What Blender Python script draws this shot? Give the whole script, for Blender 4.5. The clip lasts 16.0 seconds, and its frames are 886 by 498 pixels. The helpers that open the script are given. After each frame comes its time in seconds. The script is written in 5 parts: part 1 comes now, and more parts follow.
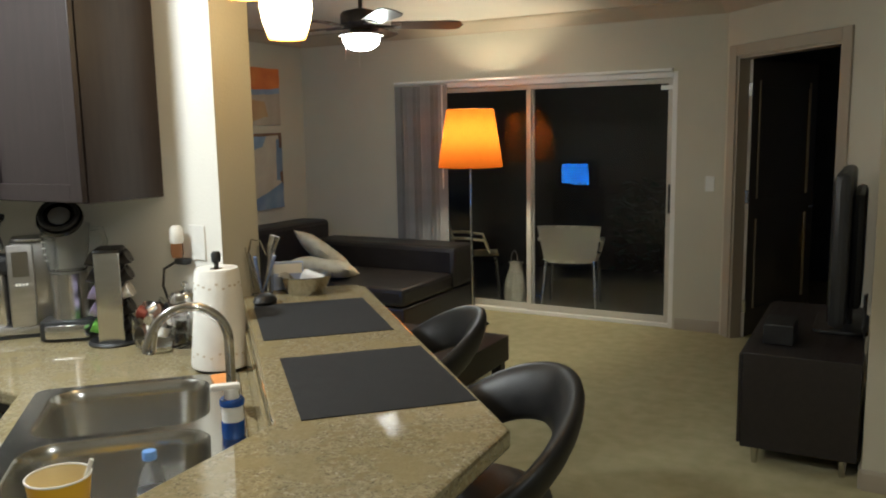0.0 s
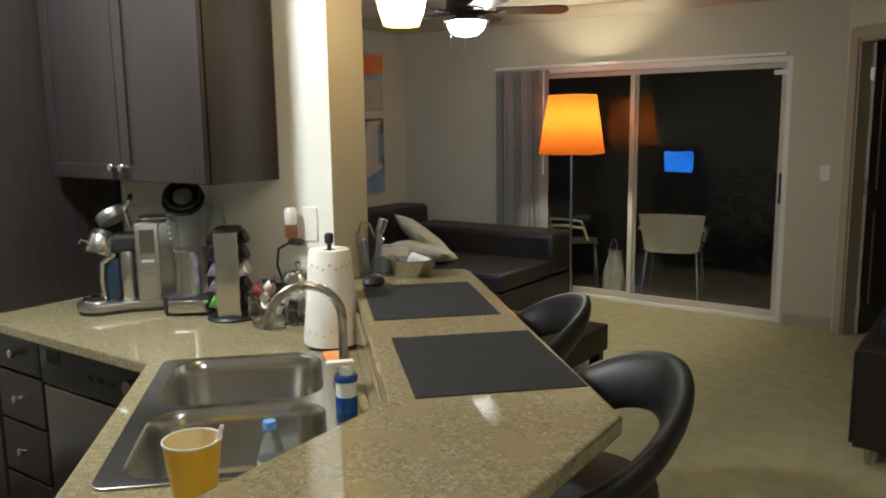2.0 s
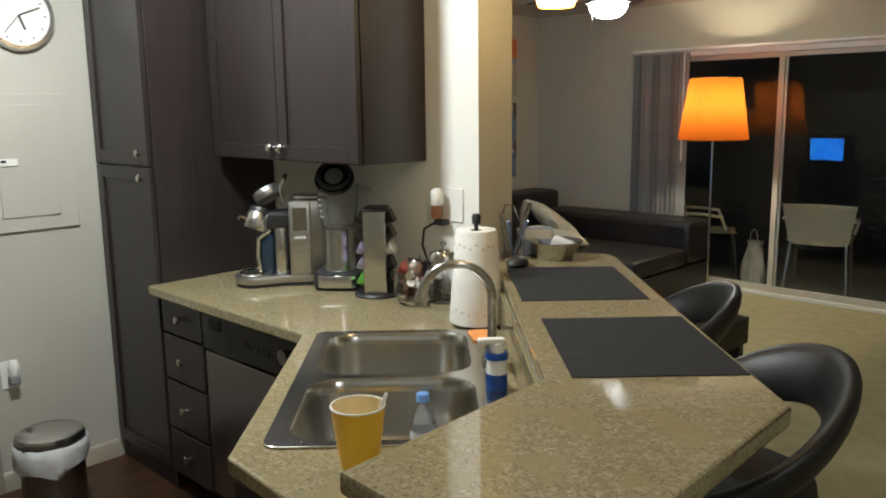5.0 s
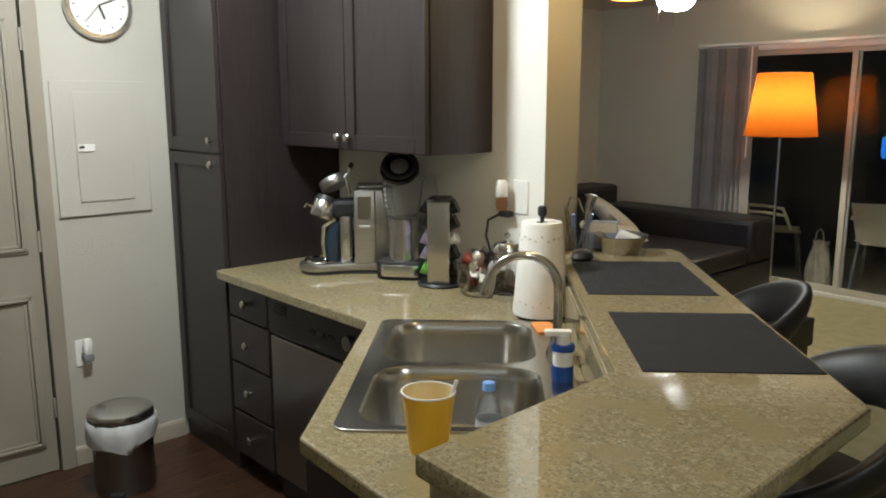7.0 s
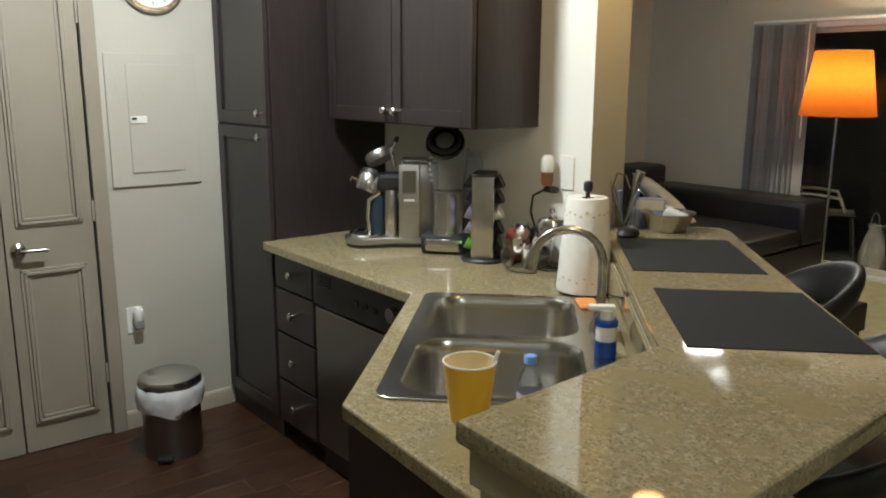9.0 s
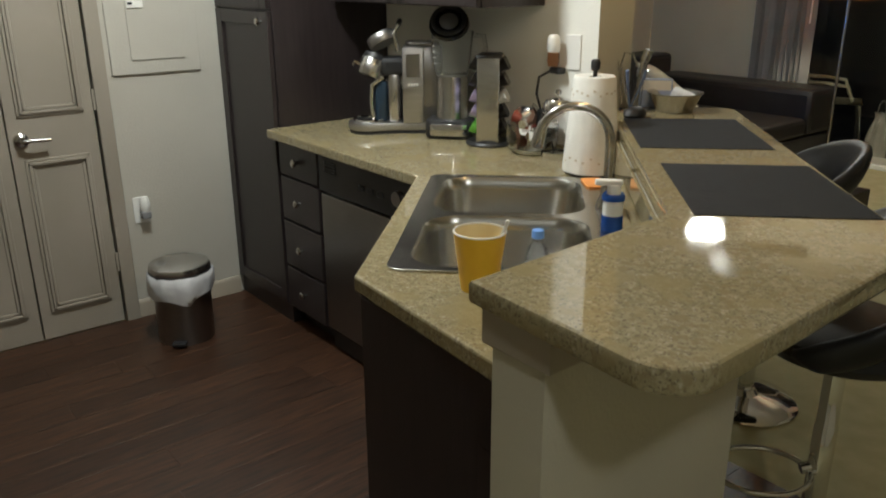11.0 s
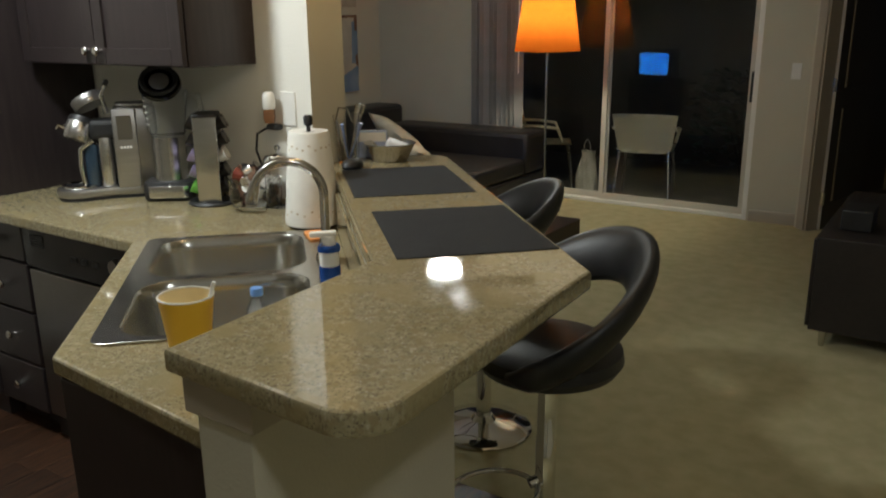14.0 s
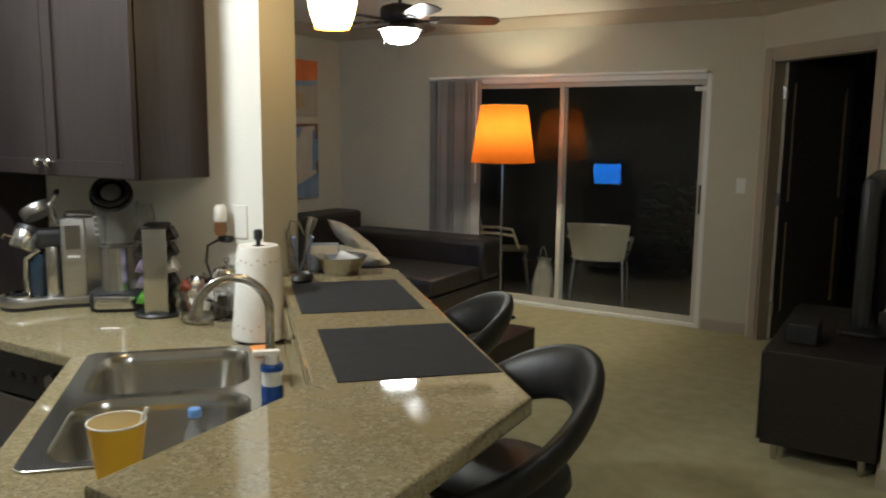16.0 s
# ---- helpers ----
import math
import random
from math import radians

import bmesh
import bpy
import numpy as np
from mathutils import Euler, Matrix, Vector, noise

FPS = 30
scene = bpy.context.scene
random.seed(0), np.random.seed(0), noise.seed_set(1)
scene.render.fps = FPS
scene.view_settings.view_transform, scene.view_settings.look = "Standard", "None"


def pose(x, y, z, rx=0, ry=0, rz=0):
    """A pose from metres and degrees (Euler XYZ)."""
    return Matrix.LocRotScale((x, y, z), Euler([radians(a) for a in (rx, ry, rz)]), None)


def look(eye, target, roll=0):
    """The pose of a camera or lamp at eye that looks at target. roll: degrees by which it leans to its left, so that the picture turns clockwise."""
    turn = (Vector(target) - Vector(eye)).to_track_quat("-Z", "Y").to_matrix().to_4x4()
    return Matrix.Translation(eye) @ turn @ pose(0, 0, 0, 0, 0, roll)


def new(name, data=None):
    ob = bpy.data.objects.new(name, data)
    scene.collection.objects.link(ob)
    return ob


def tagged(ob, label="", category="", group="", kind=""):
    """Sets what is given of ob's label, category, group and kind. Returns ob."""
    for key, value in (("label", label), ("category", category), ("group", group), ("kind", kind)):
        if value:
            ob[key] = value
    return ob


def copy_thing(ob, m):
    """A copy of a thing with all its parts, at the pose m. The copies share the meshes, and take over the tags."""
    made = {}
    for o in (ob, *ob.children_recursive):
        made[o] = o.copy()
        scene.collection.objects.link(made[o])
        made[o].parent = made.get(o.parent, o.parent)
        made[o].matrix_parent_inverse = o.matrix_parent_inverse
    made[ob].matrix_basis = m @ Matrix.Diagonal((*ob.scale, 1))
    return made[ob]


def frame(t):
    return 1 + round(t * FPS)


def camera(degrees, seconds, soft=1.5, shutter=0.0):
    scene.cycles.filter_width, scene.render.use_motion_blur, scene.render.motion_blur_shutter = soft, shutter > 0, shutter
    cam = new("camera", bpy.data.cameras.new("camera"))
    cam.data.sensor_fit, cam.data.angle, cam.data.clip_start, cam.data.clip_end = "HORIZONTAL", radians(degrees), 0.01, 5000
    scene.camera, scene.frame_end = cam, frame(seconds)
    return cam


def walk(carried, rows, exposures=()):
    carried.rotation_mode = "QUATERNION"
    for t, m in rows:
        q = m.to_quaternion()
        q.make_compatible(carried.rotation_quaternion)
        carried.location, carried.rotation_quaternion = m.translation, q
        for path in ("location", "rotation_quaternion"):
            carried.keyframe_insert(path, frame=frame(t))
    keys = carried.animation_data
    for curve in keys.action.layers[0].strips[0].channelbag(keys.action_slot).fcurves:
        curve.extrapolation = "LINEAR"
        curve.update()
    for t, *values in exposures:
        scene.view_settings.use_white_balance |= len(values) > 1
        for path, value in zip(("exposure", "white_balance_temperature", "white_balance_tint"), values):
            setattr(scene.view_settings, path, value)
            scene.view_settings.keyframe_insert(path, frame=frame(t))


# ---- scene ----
cam = camera(58.1, 16.0, soft=1.9, shutter=0.5)
# seconds, the eye and its target in metres, roll in degrees
PATH = [
    (0, (-0.009, 0.033, 1.617), (-0.956, 1.771, 1.33), -1.0),
    (0.5, (-0.005, 0.033, 1.619), (-0.922, 1.791, 1.356), -0.7),
    (1, (-0.011, 0.015, 1.619), (-0.963, 1.749, 1.323), -0.4),
    (1.5, (-0.027, 0.004, 1.617), (-1.114, 1.653, 1.304), -0.9),
    (2, (-0.033, -0.009, 1.618), (-1.176, 1.601, 1.3), -0.8),
    (2.5, (-0.04, -0.018, 1.62), (-1.23, 1.557, 1.299), -1.1),
    (3, (-0.054, -0.032, 1.62), (-1.292, 1.505, 1.295), -0.5),
    (3.5, (-0.064, -0.048, 1.62), (-1.349, 1.448, 1.29), -0.2),
    (4, (-0.072, -0.058, 1.614), (-1.4, 1.4, 1.28), -0.5),
    (6.5, (-0.094, -0.103, 1.604), (-1.52, 1.251, 1.239), -0.2),
    (7, (-0.1, -0.114, 1.602), (-1.561, 1.201, 1.238), -0.1),
    (7.5, (-0.099, -0.119, 1.606), (-1.6, 1.151, 1.238), -0.4),
    (8, (-0.101, -0.115, 1.603), (-1.632, 1.12, 1.24), 0.1),
    (10.5, (-0.088, -0.134, 1.546), (-1.571, 1.073, 0.96), -0.2),
    (11, (-0.087, -0.148, 1.532), (-1.561, 1.034, 0.876), -0.3),
    (11.5, (-0.073, -0.144, 1.507), (-1.51, 1.051, 0.795), -0.7),
    (12, (-0.061, -0.121, 1.5), (-1.372, 1.202, 0.77), 0.4),
    (12.5, (-0.042, -0.112, 1.513), (-1.278, 1.308, 0.837), -0.2),
    (13, (-0.034, -0.097, 1.512), (-1.195, 1.401, 0.874), -0.1),
    (13.5, (-0.008, -0.095, 1.529), (-1.094, 1.473, 0.925), -0.1),
    (14, (0.008, -0.091, 1.545), (-1.056, 1.515, 1.005), -0.5),
    (14.5, (0.021, -0.097, 1.571), (-1.093, 1.505, 1.133), -0.9),
    (15, (0.036, -0.095, 1.582), (-1.09, 1.516, 1.211), -1.2),
    (15.5, (0.04, -0.085, 1.592), (-1.053, 1.559, 1.274), -1.0),
    (16, (0.04, -0.067, 1.592), (-0.97, 1.634, 1.299), 0.6),
]


walk(cam, [(t, look(eye, target, roll)) for t, eye, target, roll in PATH], exposures=[(0.0, 0.08, 5700, 6), (4.2, 0.0, 5700, 6), (8.2, 0.0, 5700, 6), (10.3, -0.2, 5850, 6), (12.3, -0.12, 5850, 6), (13.5, -0.24, 5800, 6), (15.0, -0.36, 5700, 6), (16.0, -0.12, 5700, 6)])

# ---- world: a dark night outside ----
world = bpy.data.worlds.new("night")
scene.world = world
world.use_nodes = True
world.node_tree.nodes["Background"].inputs[0].default_value = (0.0105, 0.0115, 0.015, 1)
world.node_tree.nodes["Background"].inputs[1].default_value = 2.0

# ---- light strengths ----
KITCHEN_GLOW, FAN_GLOW, PENDANT_GLOW, HALL_GLOW = 390.0, 125.0, 16.0, 108.0
BULB_GLOW, TV_GLOW = 880.0, 12.0


# ---- materials ----
def mat(name, color, rough=0.5, metal=0.0, color2=None, scale=8.0, detail=4.0, bump=0.0, bump_scale=60.0, stretch=(1, 1, 1), vary=0.0, coat=0.0, lo=0.35, hi=0.65):
    m = bpy.data.materials.new(name)
    m.use_nodes = True
    nt = m.node_tree
    b = nt.nodes["Principled BSDF"]
    b.inputs["Roughness"].default_value = rough
    b.inputs["Metallic"].default_value = metal
    b.inputs["Coat Weight"].default_value = coat
    b.inputs["Base Color"].default_value = (*color, 1)
    tc = nt.nodes.new("ShaderNodeTexCoord")
    mp = nt.nodes.new("ShaderNodeMapping")
    mp.inputs["Scale"].default_value = stretch
    nt.links.new(tc.outputs["Object"], mp.inputs[0])
    if color2:
        n = nt.nodes.new("ShaderNodeTexNoise")
        n.inputs["Scale"].default_value, n.inputs["Detail"].default_value = scale, detail
        nt.links.new(mp.outputs[0], n.inputs["Vector"])
        r = nt.nodes.new("ShaderNodeValToRGB")
        r.color_ramp.elements[0].position, r.color_ramp.elements[1].position = lo, hi
        r.color_ramp.elements[0].color, r.color_ramp.elements[1].color = (*color, 1), (*color2, 1)
        nt.links.new(n.outputs["Fac"], r.inputs[0])
        out = r.outputs[0]
        if vary:
            info = nt.nodes.new("ShaderNodeObjectInfo")
            hsv = nt.nodes.new("ShaderNodeHueSaturation")
            mr = nt.nodes.new("ShaderNodeMapRange")
            mr.inputs["To Min"].default_value, mr.inputs["To Max"].default_value = 1 - vary, 1 + vary
            nt.links.new(info.outputs["Random"], mr.inputs[0])
            nt.links.new(mr.outputs[0], hsv.inputs["Value"])
            nt.links.new(out, hsv.inputs["Color"])
            out = hsv.outputs[0]
        nt.links.new(out, b.inputs["Base Color"])
        # worn gloss
        rr = nt.nodes.new("ShaderNodeMapRange")
        rr.inputs["To Min"].default_value, rr.inputs["To Max"].default_value = rough * 0.85, min(1, rough * 1.2)
        nt.links.new(n.outputs["Fac"], rr.inputs[0])
        nt.links.new(rr.outputs[0], b.inputs["Roughness"])
    if bump:
        n2 = nt.nodes.new("ShaderNodeTexNoise")
        n2.inputs["Scale"].default_value, n2.inputs["Detail"].default_value = bump_scale, 3
        nt.links.new(mp.outputs[0], n2.inputs["Vector"])
        bp = nt.nodes.new("ShaderNodeBump")
        bp.inputs["Strength"].default_value = bump
        bp.inputs["Distance"].default_value = 0.004
        nt.links.new(n2.outputs["Fac"], bp.inputs["Height"])
        nt.links.new(bp.outputs[0], b.inputs["Normal"])
    return m


def glow(name, color, strength, edge=None):
    m = bpy.data.materials.new(name)
    m.use_nodes = True
    nt = m.node_tree
    nt.nodes.remove(nt.nodes["Principled BSDF"])
    e = nt.nodes.new("ShaderNodeEmission")
    e.inputs[0].default_value, e.inputs[1].default_value = (*color, 1), strength
    nt.links.new(e.outputs[0], nt.nodes["Material Output"].inputs[0])
    if edge:
        tc, sep, ramp = nt.nodes.new("ShaderNodeTexCoord"), nt.nodes.new("ShaderNodeSeparateXYZ"), nt.nodes.new("ShaderNodeValToRGB")
        nt.links.new(tc.outputs["Generated"], sep.inputs[0])
        nt.links.new(sep.outputs[2], ramp.inputs[0])
        el = ramp.color_ramp.elements
        el[0].color, el[1].color = (*edge, 1), (*edge, 1)
        for p, c in ((0.14, color), (0.55, color)):
            el.new(p).color = (*c, 1)
        nt.links.new(ramp.outputs[0], e.inputs[0])
    return m


def granite():
    m = mat("granite", (0.275, 0.232, 0.128), 0.04, color2=(0.355, 0.305, 0.18), scale=75, detail=6, lo=0.38, hi=0.62)
    nt = m.node_tree
    b = nt.nodes["Principled BSDF"]
    base = b.inputs["Base Color"].links[0].from_socket
    tc = nt.nodes.new("ShaderNodeTexCoord")
    col = base
    for scale, thr, c in ((130, 0.62, (0.16, 0.12, 0.07)), (105, 0.66, (0.46, 0.41, 0.30)), (210, 0.64, (0.11, 0.085, 0.06)), (55, 0.6, (0.265, 0.205, 0.105)), (11, 0.58, (0.30, 0.245, 0.125))):
        n = nt.nodes.new("ShaderNodeTexNoise")
        n.inputs["Scale"].default_value, n.inputs["Detail"].default_value = scale, 2
        mp = nt.nodes.new("ShaderNodeMapping")
        mp.inputs["Location"].default_value = (scale * 0.37, scale * 0.11, 0.3)
        nt.links.new(tc.outputs["Object"], mp.inputs[0])
        nt.links.new(mp.outputs[0], n.inputs["Vector"])
        r = nt.nodes.new("ShaderNodeValToRGB")
        r.color_ramp.elements[0].position, r.color_ramp.elements[1].position = thr - 0.05, thr + 0.03
        r.color_ramp.elements[1].color = (0.75, 0.75, 0.75, 1)
        nt.links.new(n.outputs["Fac"], r.inputs[0])
        mx = nt.nodes.new("ShaderNodeMixRGB")
        mx.inputs[2].default_value = (*c, 1)
        nt.links.new(r.outputs[0], mx.inputs[0])
        nt.links.new(col, mx.inputs[1])
        col = mx.outputs[0]
    nt.links.new(col, b.inputs["Base Color"])
    b.inputs["Specular IOR Level"].default_value = 0.75
    return m


def clear(name, color=(1, 1, 1), rough=0.0, ior=1.45):
    m = bpy.data.materials.new(name)
    m.use_nodes = True
    b = m.node_tree.nodes["Principled BSDF"]
    b.inputs["Base Color"].default_value = (*color, 1)
    b.inputs["Roughness"].default_value, b.inputs["IOR"].default_value = rough, ior
    b.inputs["Transmission Weight"].default_value = 1
    return m


def shade_cloth(name, color):
    m = bpy.data.materials.new(name)
    m.use_nodes = True
    nt = m.node_tree
    nt.nodes.remove(nt.nodes["Principled BSDF"])
    d, t, mx = nt.nodes.new("ShaderNodeBsdfDiffuse"), nt.nodes.new("ShaderNodeBsdfTranslucent"), nt.nodes.new("ShaderNodeMixShader")
    tc, n, r = nt.nodes.new("ShaderNodeTexCoord"), nt.nodes.new("ShaderNodeTexWave"), nt.nodes.new("ShaderNodeValToRGB")
    n.inputs["Scale"].default_value, n.inputs["Distortion"].default_value = 60, 2
    n.bands_direction = "Z"
    r.color_ramp.elements[0].color, r.color_ramp.elements[1].color = (*[c * 0.9 for c in color], 1), (*color, 1)
    nt.links.new(tc.outputs["Object"], n.inputs["Vector"])
    nt.links.new(n.outputs["Fac"], r.inputs[0])
    for s in (d, t):
        nt.links.new(r.outputs[0], s.inputs[0])
    mx.inputs[0].default_value = 0.6
    nt.links.new(d.outputs[0], mx.inputs[1])
    nt.links.new(t.outputs[0], mx.inputs[2])
    nt.links.new(mx.outputs[0], nt.nodes["Material Output"].inputs[0])
    return m


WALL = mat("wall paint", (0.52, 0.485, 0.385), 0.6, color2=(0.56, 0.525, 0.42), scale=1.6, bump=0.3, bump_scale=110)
# one kitchen paint in two tones, the uneven lamplight put into the colour
WWALL_DIM = mat("kitchen paint dimmed tone", (0.47, 0.445, 0.38), 0.6, color2=(0.51, 0.485, 0.42), scale=1.6, bump=0.3, bump_scale=110)
KWALL_LIT = mat("kitchen paint lit tone", (0.82, 0.805, 0.74), 0.5, color2=(0.85, 0.835, 0.77), scale=1.6, bump=0.3, bump_scale=110)
CEIL = mat("ceiling paint", (0.70, 0.66, 0.58), 0.75, color2=(0.74, 0.70, 0.62), scale=2, bump=0.3, bump_scale=120)
TRIM = mat("taupe trim paint", (0.36, 0.31, 0.24), 0.4, color2=(0.39, 0.34, 0.265), scale=3)
CROWN = mat("crown paint", (0.42, 0.36, 0.26), 0.45, color2=(0.45, 0.39, 0.29), scale=3)
WHITE = mat("white paint", (0.78, 0.77, 0.73), 0.4, color2=(0.82, 0.81, 0.77), scale=4)
CARPET = mat("carpet", (0.40, 0.36, 0.20), 0.95, color2=(0.47, 0.425, 0.245), scale=11, detail=10, bump=0.9, bump_scale=260)
PLANK = mat("dark floor wood", (0.017, 0.0072, 0.0034), 0.42, color2=(0.066, 0.028, 0.012), scale=7, detail=7, stretch=(10, 0.8, 1), vary=0.22, bump=0.1, bump_scale=40)
ESPRESSO = mat("espresso wood", (0.022, 0.0165, 0.0165), 0.36, color2=(0.031, 0.023, 0.0225), scale=9, detail=6, stretch=(6, 6, 0.6), bump=0.05, bump_scale=50)
WENGE = mat("wenge wood", (0.012, 0.009, 0.0085), 0.5, color2=(0.019, 0.014, 0.013), scale=8, detail=6, stretch=(5, 0.6, 5))
GRANITE = granite()
LIGHTSTEEL = mat("satin steel", (0.42, 0.41, 0.395), 0.36, 1.0, color2=(0.46, 0.45, 0.44), scale=10, stretch=(1, 1, 6))
STEEL = mat("brushed steel", (0.60, 0.59, 0.575), 0.24, 1.0, color2=(0.54, 0.53, 0.515), scale=12, stretch=(1, 1, 6))
SINKSTEEL = mat("sink steel", (0.50, 0.49, 0.455), 0.21, 1.0, color2=(0.55, 0.54, 0.505), scale=5)
DARKSTEEL = mat("dark steel", (0.30, 0.285, 0.27), 0.3, 1.0, color2=(0.28, 0.265, 0.25), scale=25, stretch=(1, 1, 12))
CHROME = mat("chrome", (0.75, 0.75, 0.74), 0.06, 1.0)
NICKEL = mat("nickel", (0.55, 0.53, 0.50), 0.18, 1.0)
BLACK = mat("black plastic", (0.013, 0.013, 0.014), 0.45, color2=(0.019, 0.019, 0.020), scale=15)
GLOSSBLACK = mat("gloss black", (0.008, 0.008, 0.009), 0.12, color2=(0.014, 0.014, 0.015), scale=10)
LEATHER = mat("black leather", (0.011, 0.011, 0.012), 0.42, color2=(0.019, 0.0185, 0.019), scale=12, bump=0.14, bump_scale=170)
SOFA = mat("sofa leather", (0.013, 0.0105, 0.010), 0.42, color2=(0.022, 0.018, 0.017), scale=6, bump=0.4, bump_scale=90)
CLOTH = mat("charcoal placemat", (0.010, 0.0108, 0.013), 0.9, color2=(0.017, 0.018, 0.021), scale=120, bump=0.8, bump_scale=420)
PAPER = mat("paper", (0.80, 0.78, 0.72), 0.9, color2=(0.86, 0.84, 0.78), scale=20, bump=0.3, bump_scale=120)
YELLOW = mat("yellow paper", (0.82, 0.47, 0.015), 0.5, color2=(0.86, 0.52, 0.03), scale=10)
GLASS = clear("glass", ior=1.28)
JUG = clear("jug plastic", (0.93, 0.95, 0.94), rough=0.12, ior=1.40)
JUG.node_tree.nodes["Principled BSDF"].inputs["Transmission Weight"].default_value = 0.94
DOORGLASS = clear("door glass", (0.9, 0.92, 0.92), ior=1.36)
ORANGE = mat("orange plastic", (0.78, 0.30, 0.07), 0.5, color2=(0.84, 0.36, 0.10), scale=30, bump=0.3)
BLUE = mat("blue plastic", (0.012, 0.06, 0.28), 0.22, color2=(0.018, 0.08, 0.33), scale=10)
OUTCHAIR = mat("cream chair plastic", (0.80, 0.73, 0.50), 0.4, color2=(0.76, 0.69, 0.47), scale=6)
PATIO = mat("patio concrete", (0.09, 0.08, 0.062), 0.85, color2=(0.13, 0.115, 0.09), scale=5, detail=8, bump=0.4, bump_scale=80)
PILLOW = mat("cream fabric", (0.55, 0.49, 0.35), 0.9, color2=(0.66, 0.60, 0.46), scale=14, bump=0.6, bump_scale=60)
BLIND = mat("grey blinds", (0.20, 0.20, 0.205), 0.6, color2=(0.25, 0.25, 0.255), scale=5)
BAG = mat("bin liner", (0.54, 0.54, 0.55), 0.35, color2=(0.64, 0.64, 0.65), scale=12, bump=0.5, bump_scale=30)


# ---- shapes ----
def box(bm, x0, x1, y0, y1, z0, z1, bevel=0.0, m=None, seg=2):
    mx = Matrix.Translation(((x0 + x1) / 2, (y0 + y1) / 2, (z0 + z1) / 2)) @ Matrix.Diagonal((abs(x1 - x0), abs(y1 - y0), abs(z1 - z0), 1))
    flat = bm.faces.layers.int.get("flat") or bm.faces.layers.int.new("flat")
    vs = bmesh.ops.create_cube(bm, size=1, matrix=mx)["verts"]
    if bevel:
        es = list({e for v in vs for e in v.link_edges})
        r = bmesh.ops.bevel(bm, geom=es, offset=bevel, segments=seg, profile=0.5, affect="EDGES", clamp_overlap=True)
        vs = list({v for f in r["faces"] for v in f.verts} | {v for v in vs if v.is_valid})
    for f in {f for v in vs for f in v.link_faces}:
        f.normal_update()
        f[flat] = int(max(abs(c) for c in f.normal) > 0.999)
    if m:
        bmesh.ops.transform(bm, matrix=m, verts=vs)
    return bm


def boxes(*rows, bevel=0.0):
    bm = bmesh.new()
    for r in rows:
        box(bm, *r, bevel=bevel)
    return bm


def lathe(profile, n=32, bm=None, m=None):
    """Turns (radius, height) pairs round the z axis."""
    bm = bm or bmesh.new()
    rings = []
    for r, z in profile:
        if r < 1e-5:
            rings.append([bm.verts.new((0, 0, z))])
        else:
            rings.append([bm.verts.new((r * math.cos(2 * math.pi * k / n), r * math.sin(2 * math.pi * k / n), z)) for k in range(n)])
    for a, b in zip(rings, rings[1:]):
        for k in range(n):
            j = (k + 1) % n
            if len(a) == 1 and len(b) == 1:
                continue
            if len(a) == 1:
                bm.faces.new((a[0], b[j], b[k]))
            elif len(b) == 1:
                bm.faces.new((a[k], a[j], b[0]))
            else:
                bm.faces.new((a[k], a[j], b[j], b[k]))
    if m:
        bmesh.ops.transform(bm, matrix=m, verts=[v for ring in rings for v in ring])
    return bm


def tube(points, r, n=12, bm=None, closed=False, radii=None):
    bm = bm or bmesh.new()
    pts = [Vector(p) for p in points]
    rings, side = [], None
    for k, p in enumerate(pts):
        a = pts[k - 1] if (k or closed) else p
        b = pts[(k + 1) % len(pts)] if (k < len(pts) - 1 or closed) else p
        d = (b - a).normalized()
        if side is None:
            side = d.orthogonal().normalized()
        side = (side - d * side.dot(d)).normalized()
        up = d.cross(side)
        rr = radii[k] if radii else r
        rings.append([bm.verts.new(p + rr * (math.cos(2 * math.pi * i / n) * side + math.sin(2 * math.pi * i / n) * up)) for i in range(n)])
    pairs = list(zip(rings, rings[1:])) + ([(rings[-1], rings[0])] if closed else [])
    for a, b in pairs:
        for i in range(n):
            bm.faces.new((a[i], a[(i + 1) % n], b[(i + 1) % n], b[i]))
    if not closed:
        bm.faces.new(rings[0][::-1])
        bm.faces.new(rings[-1])
    return bm


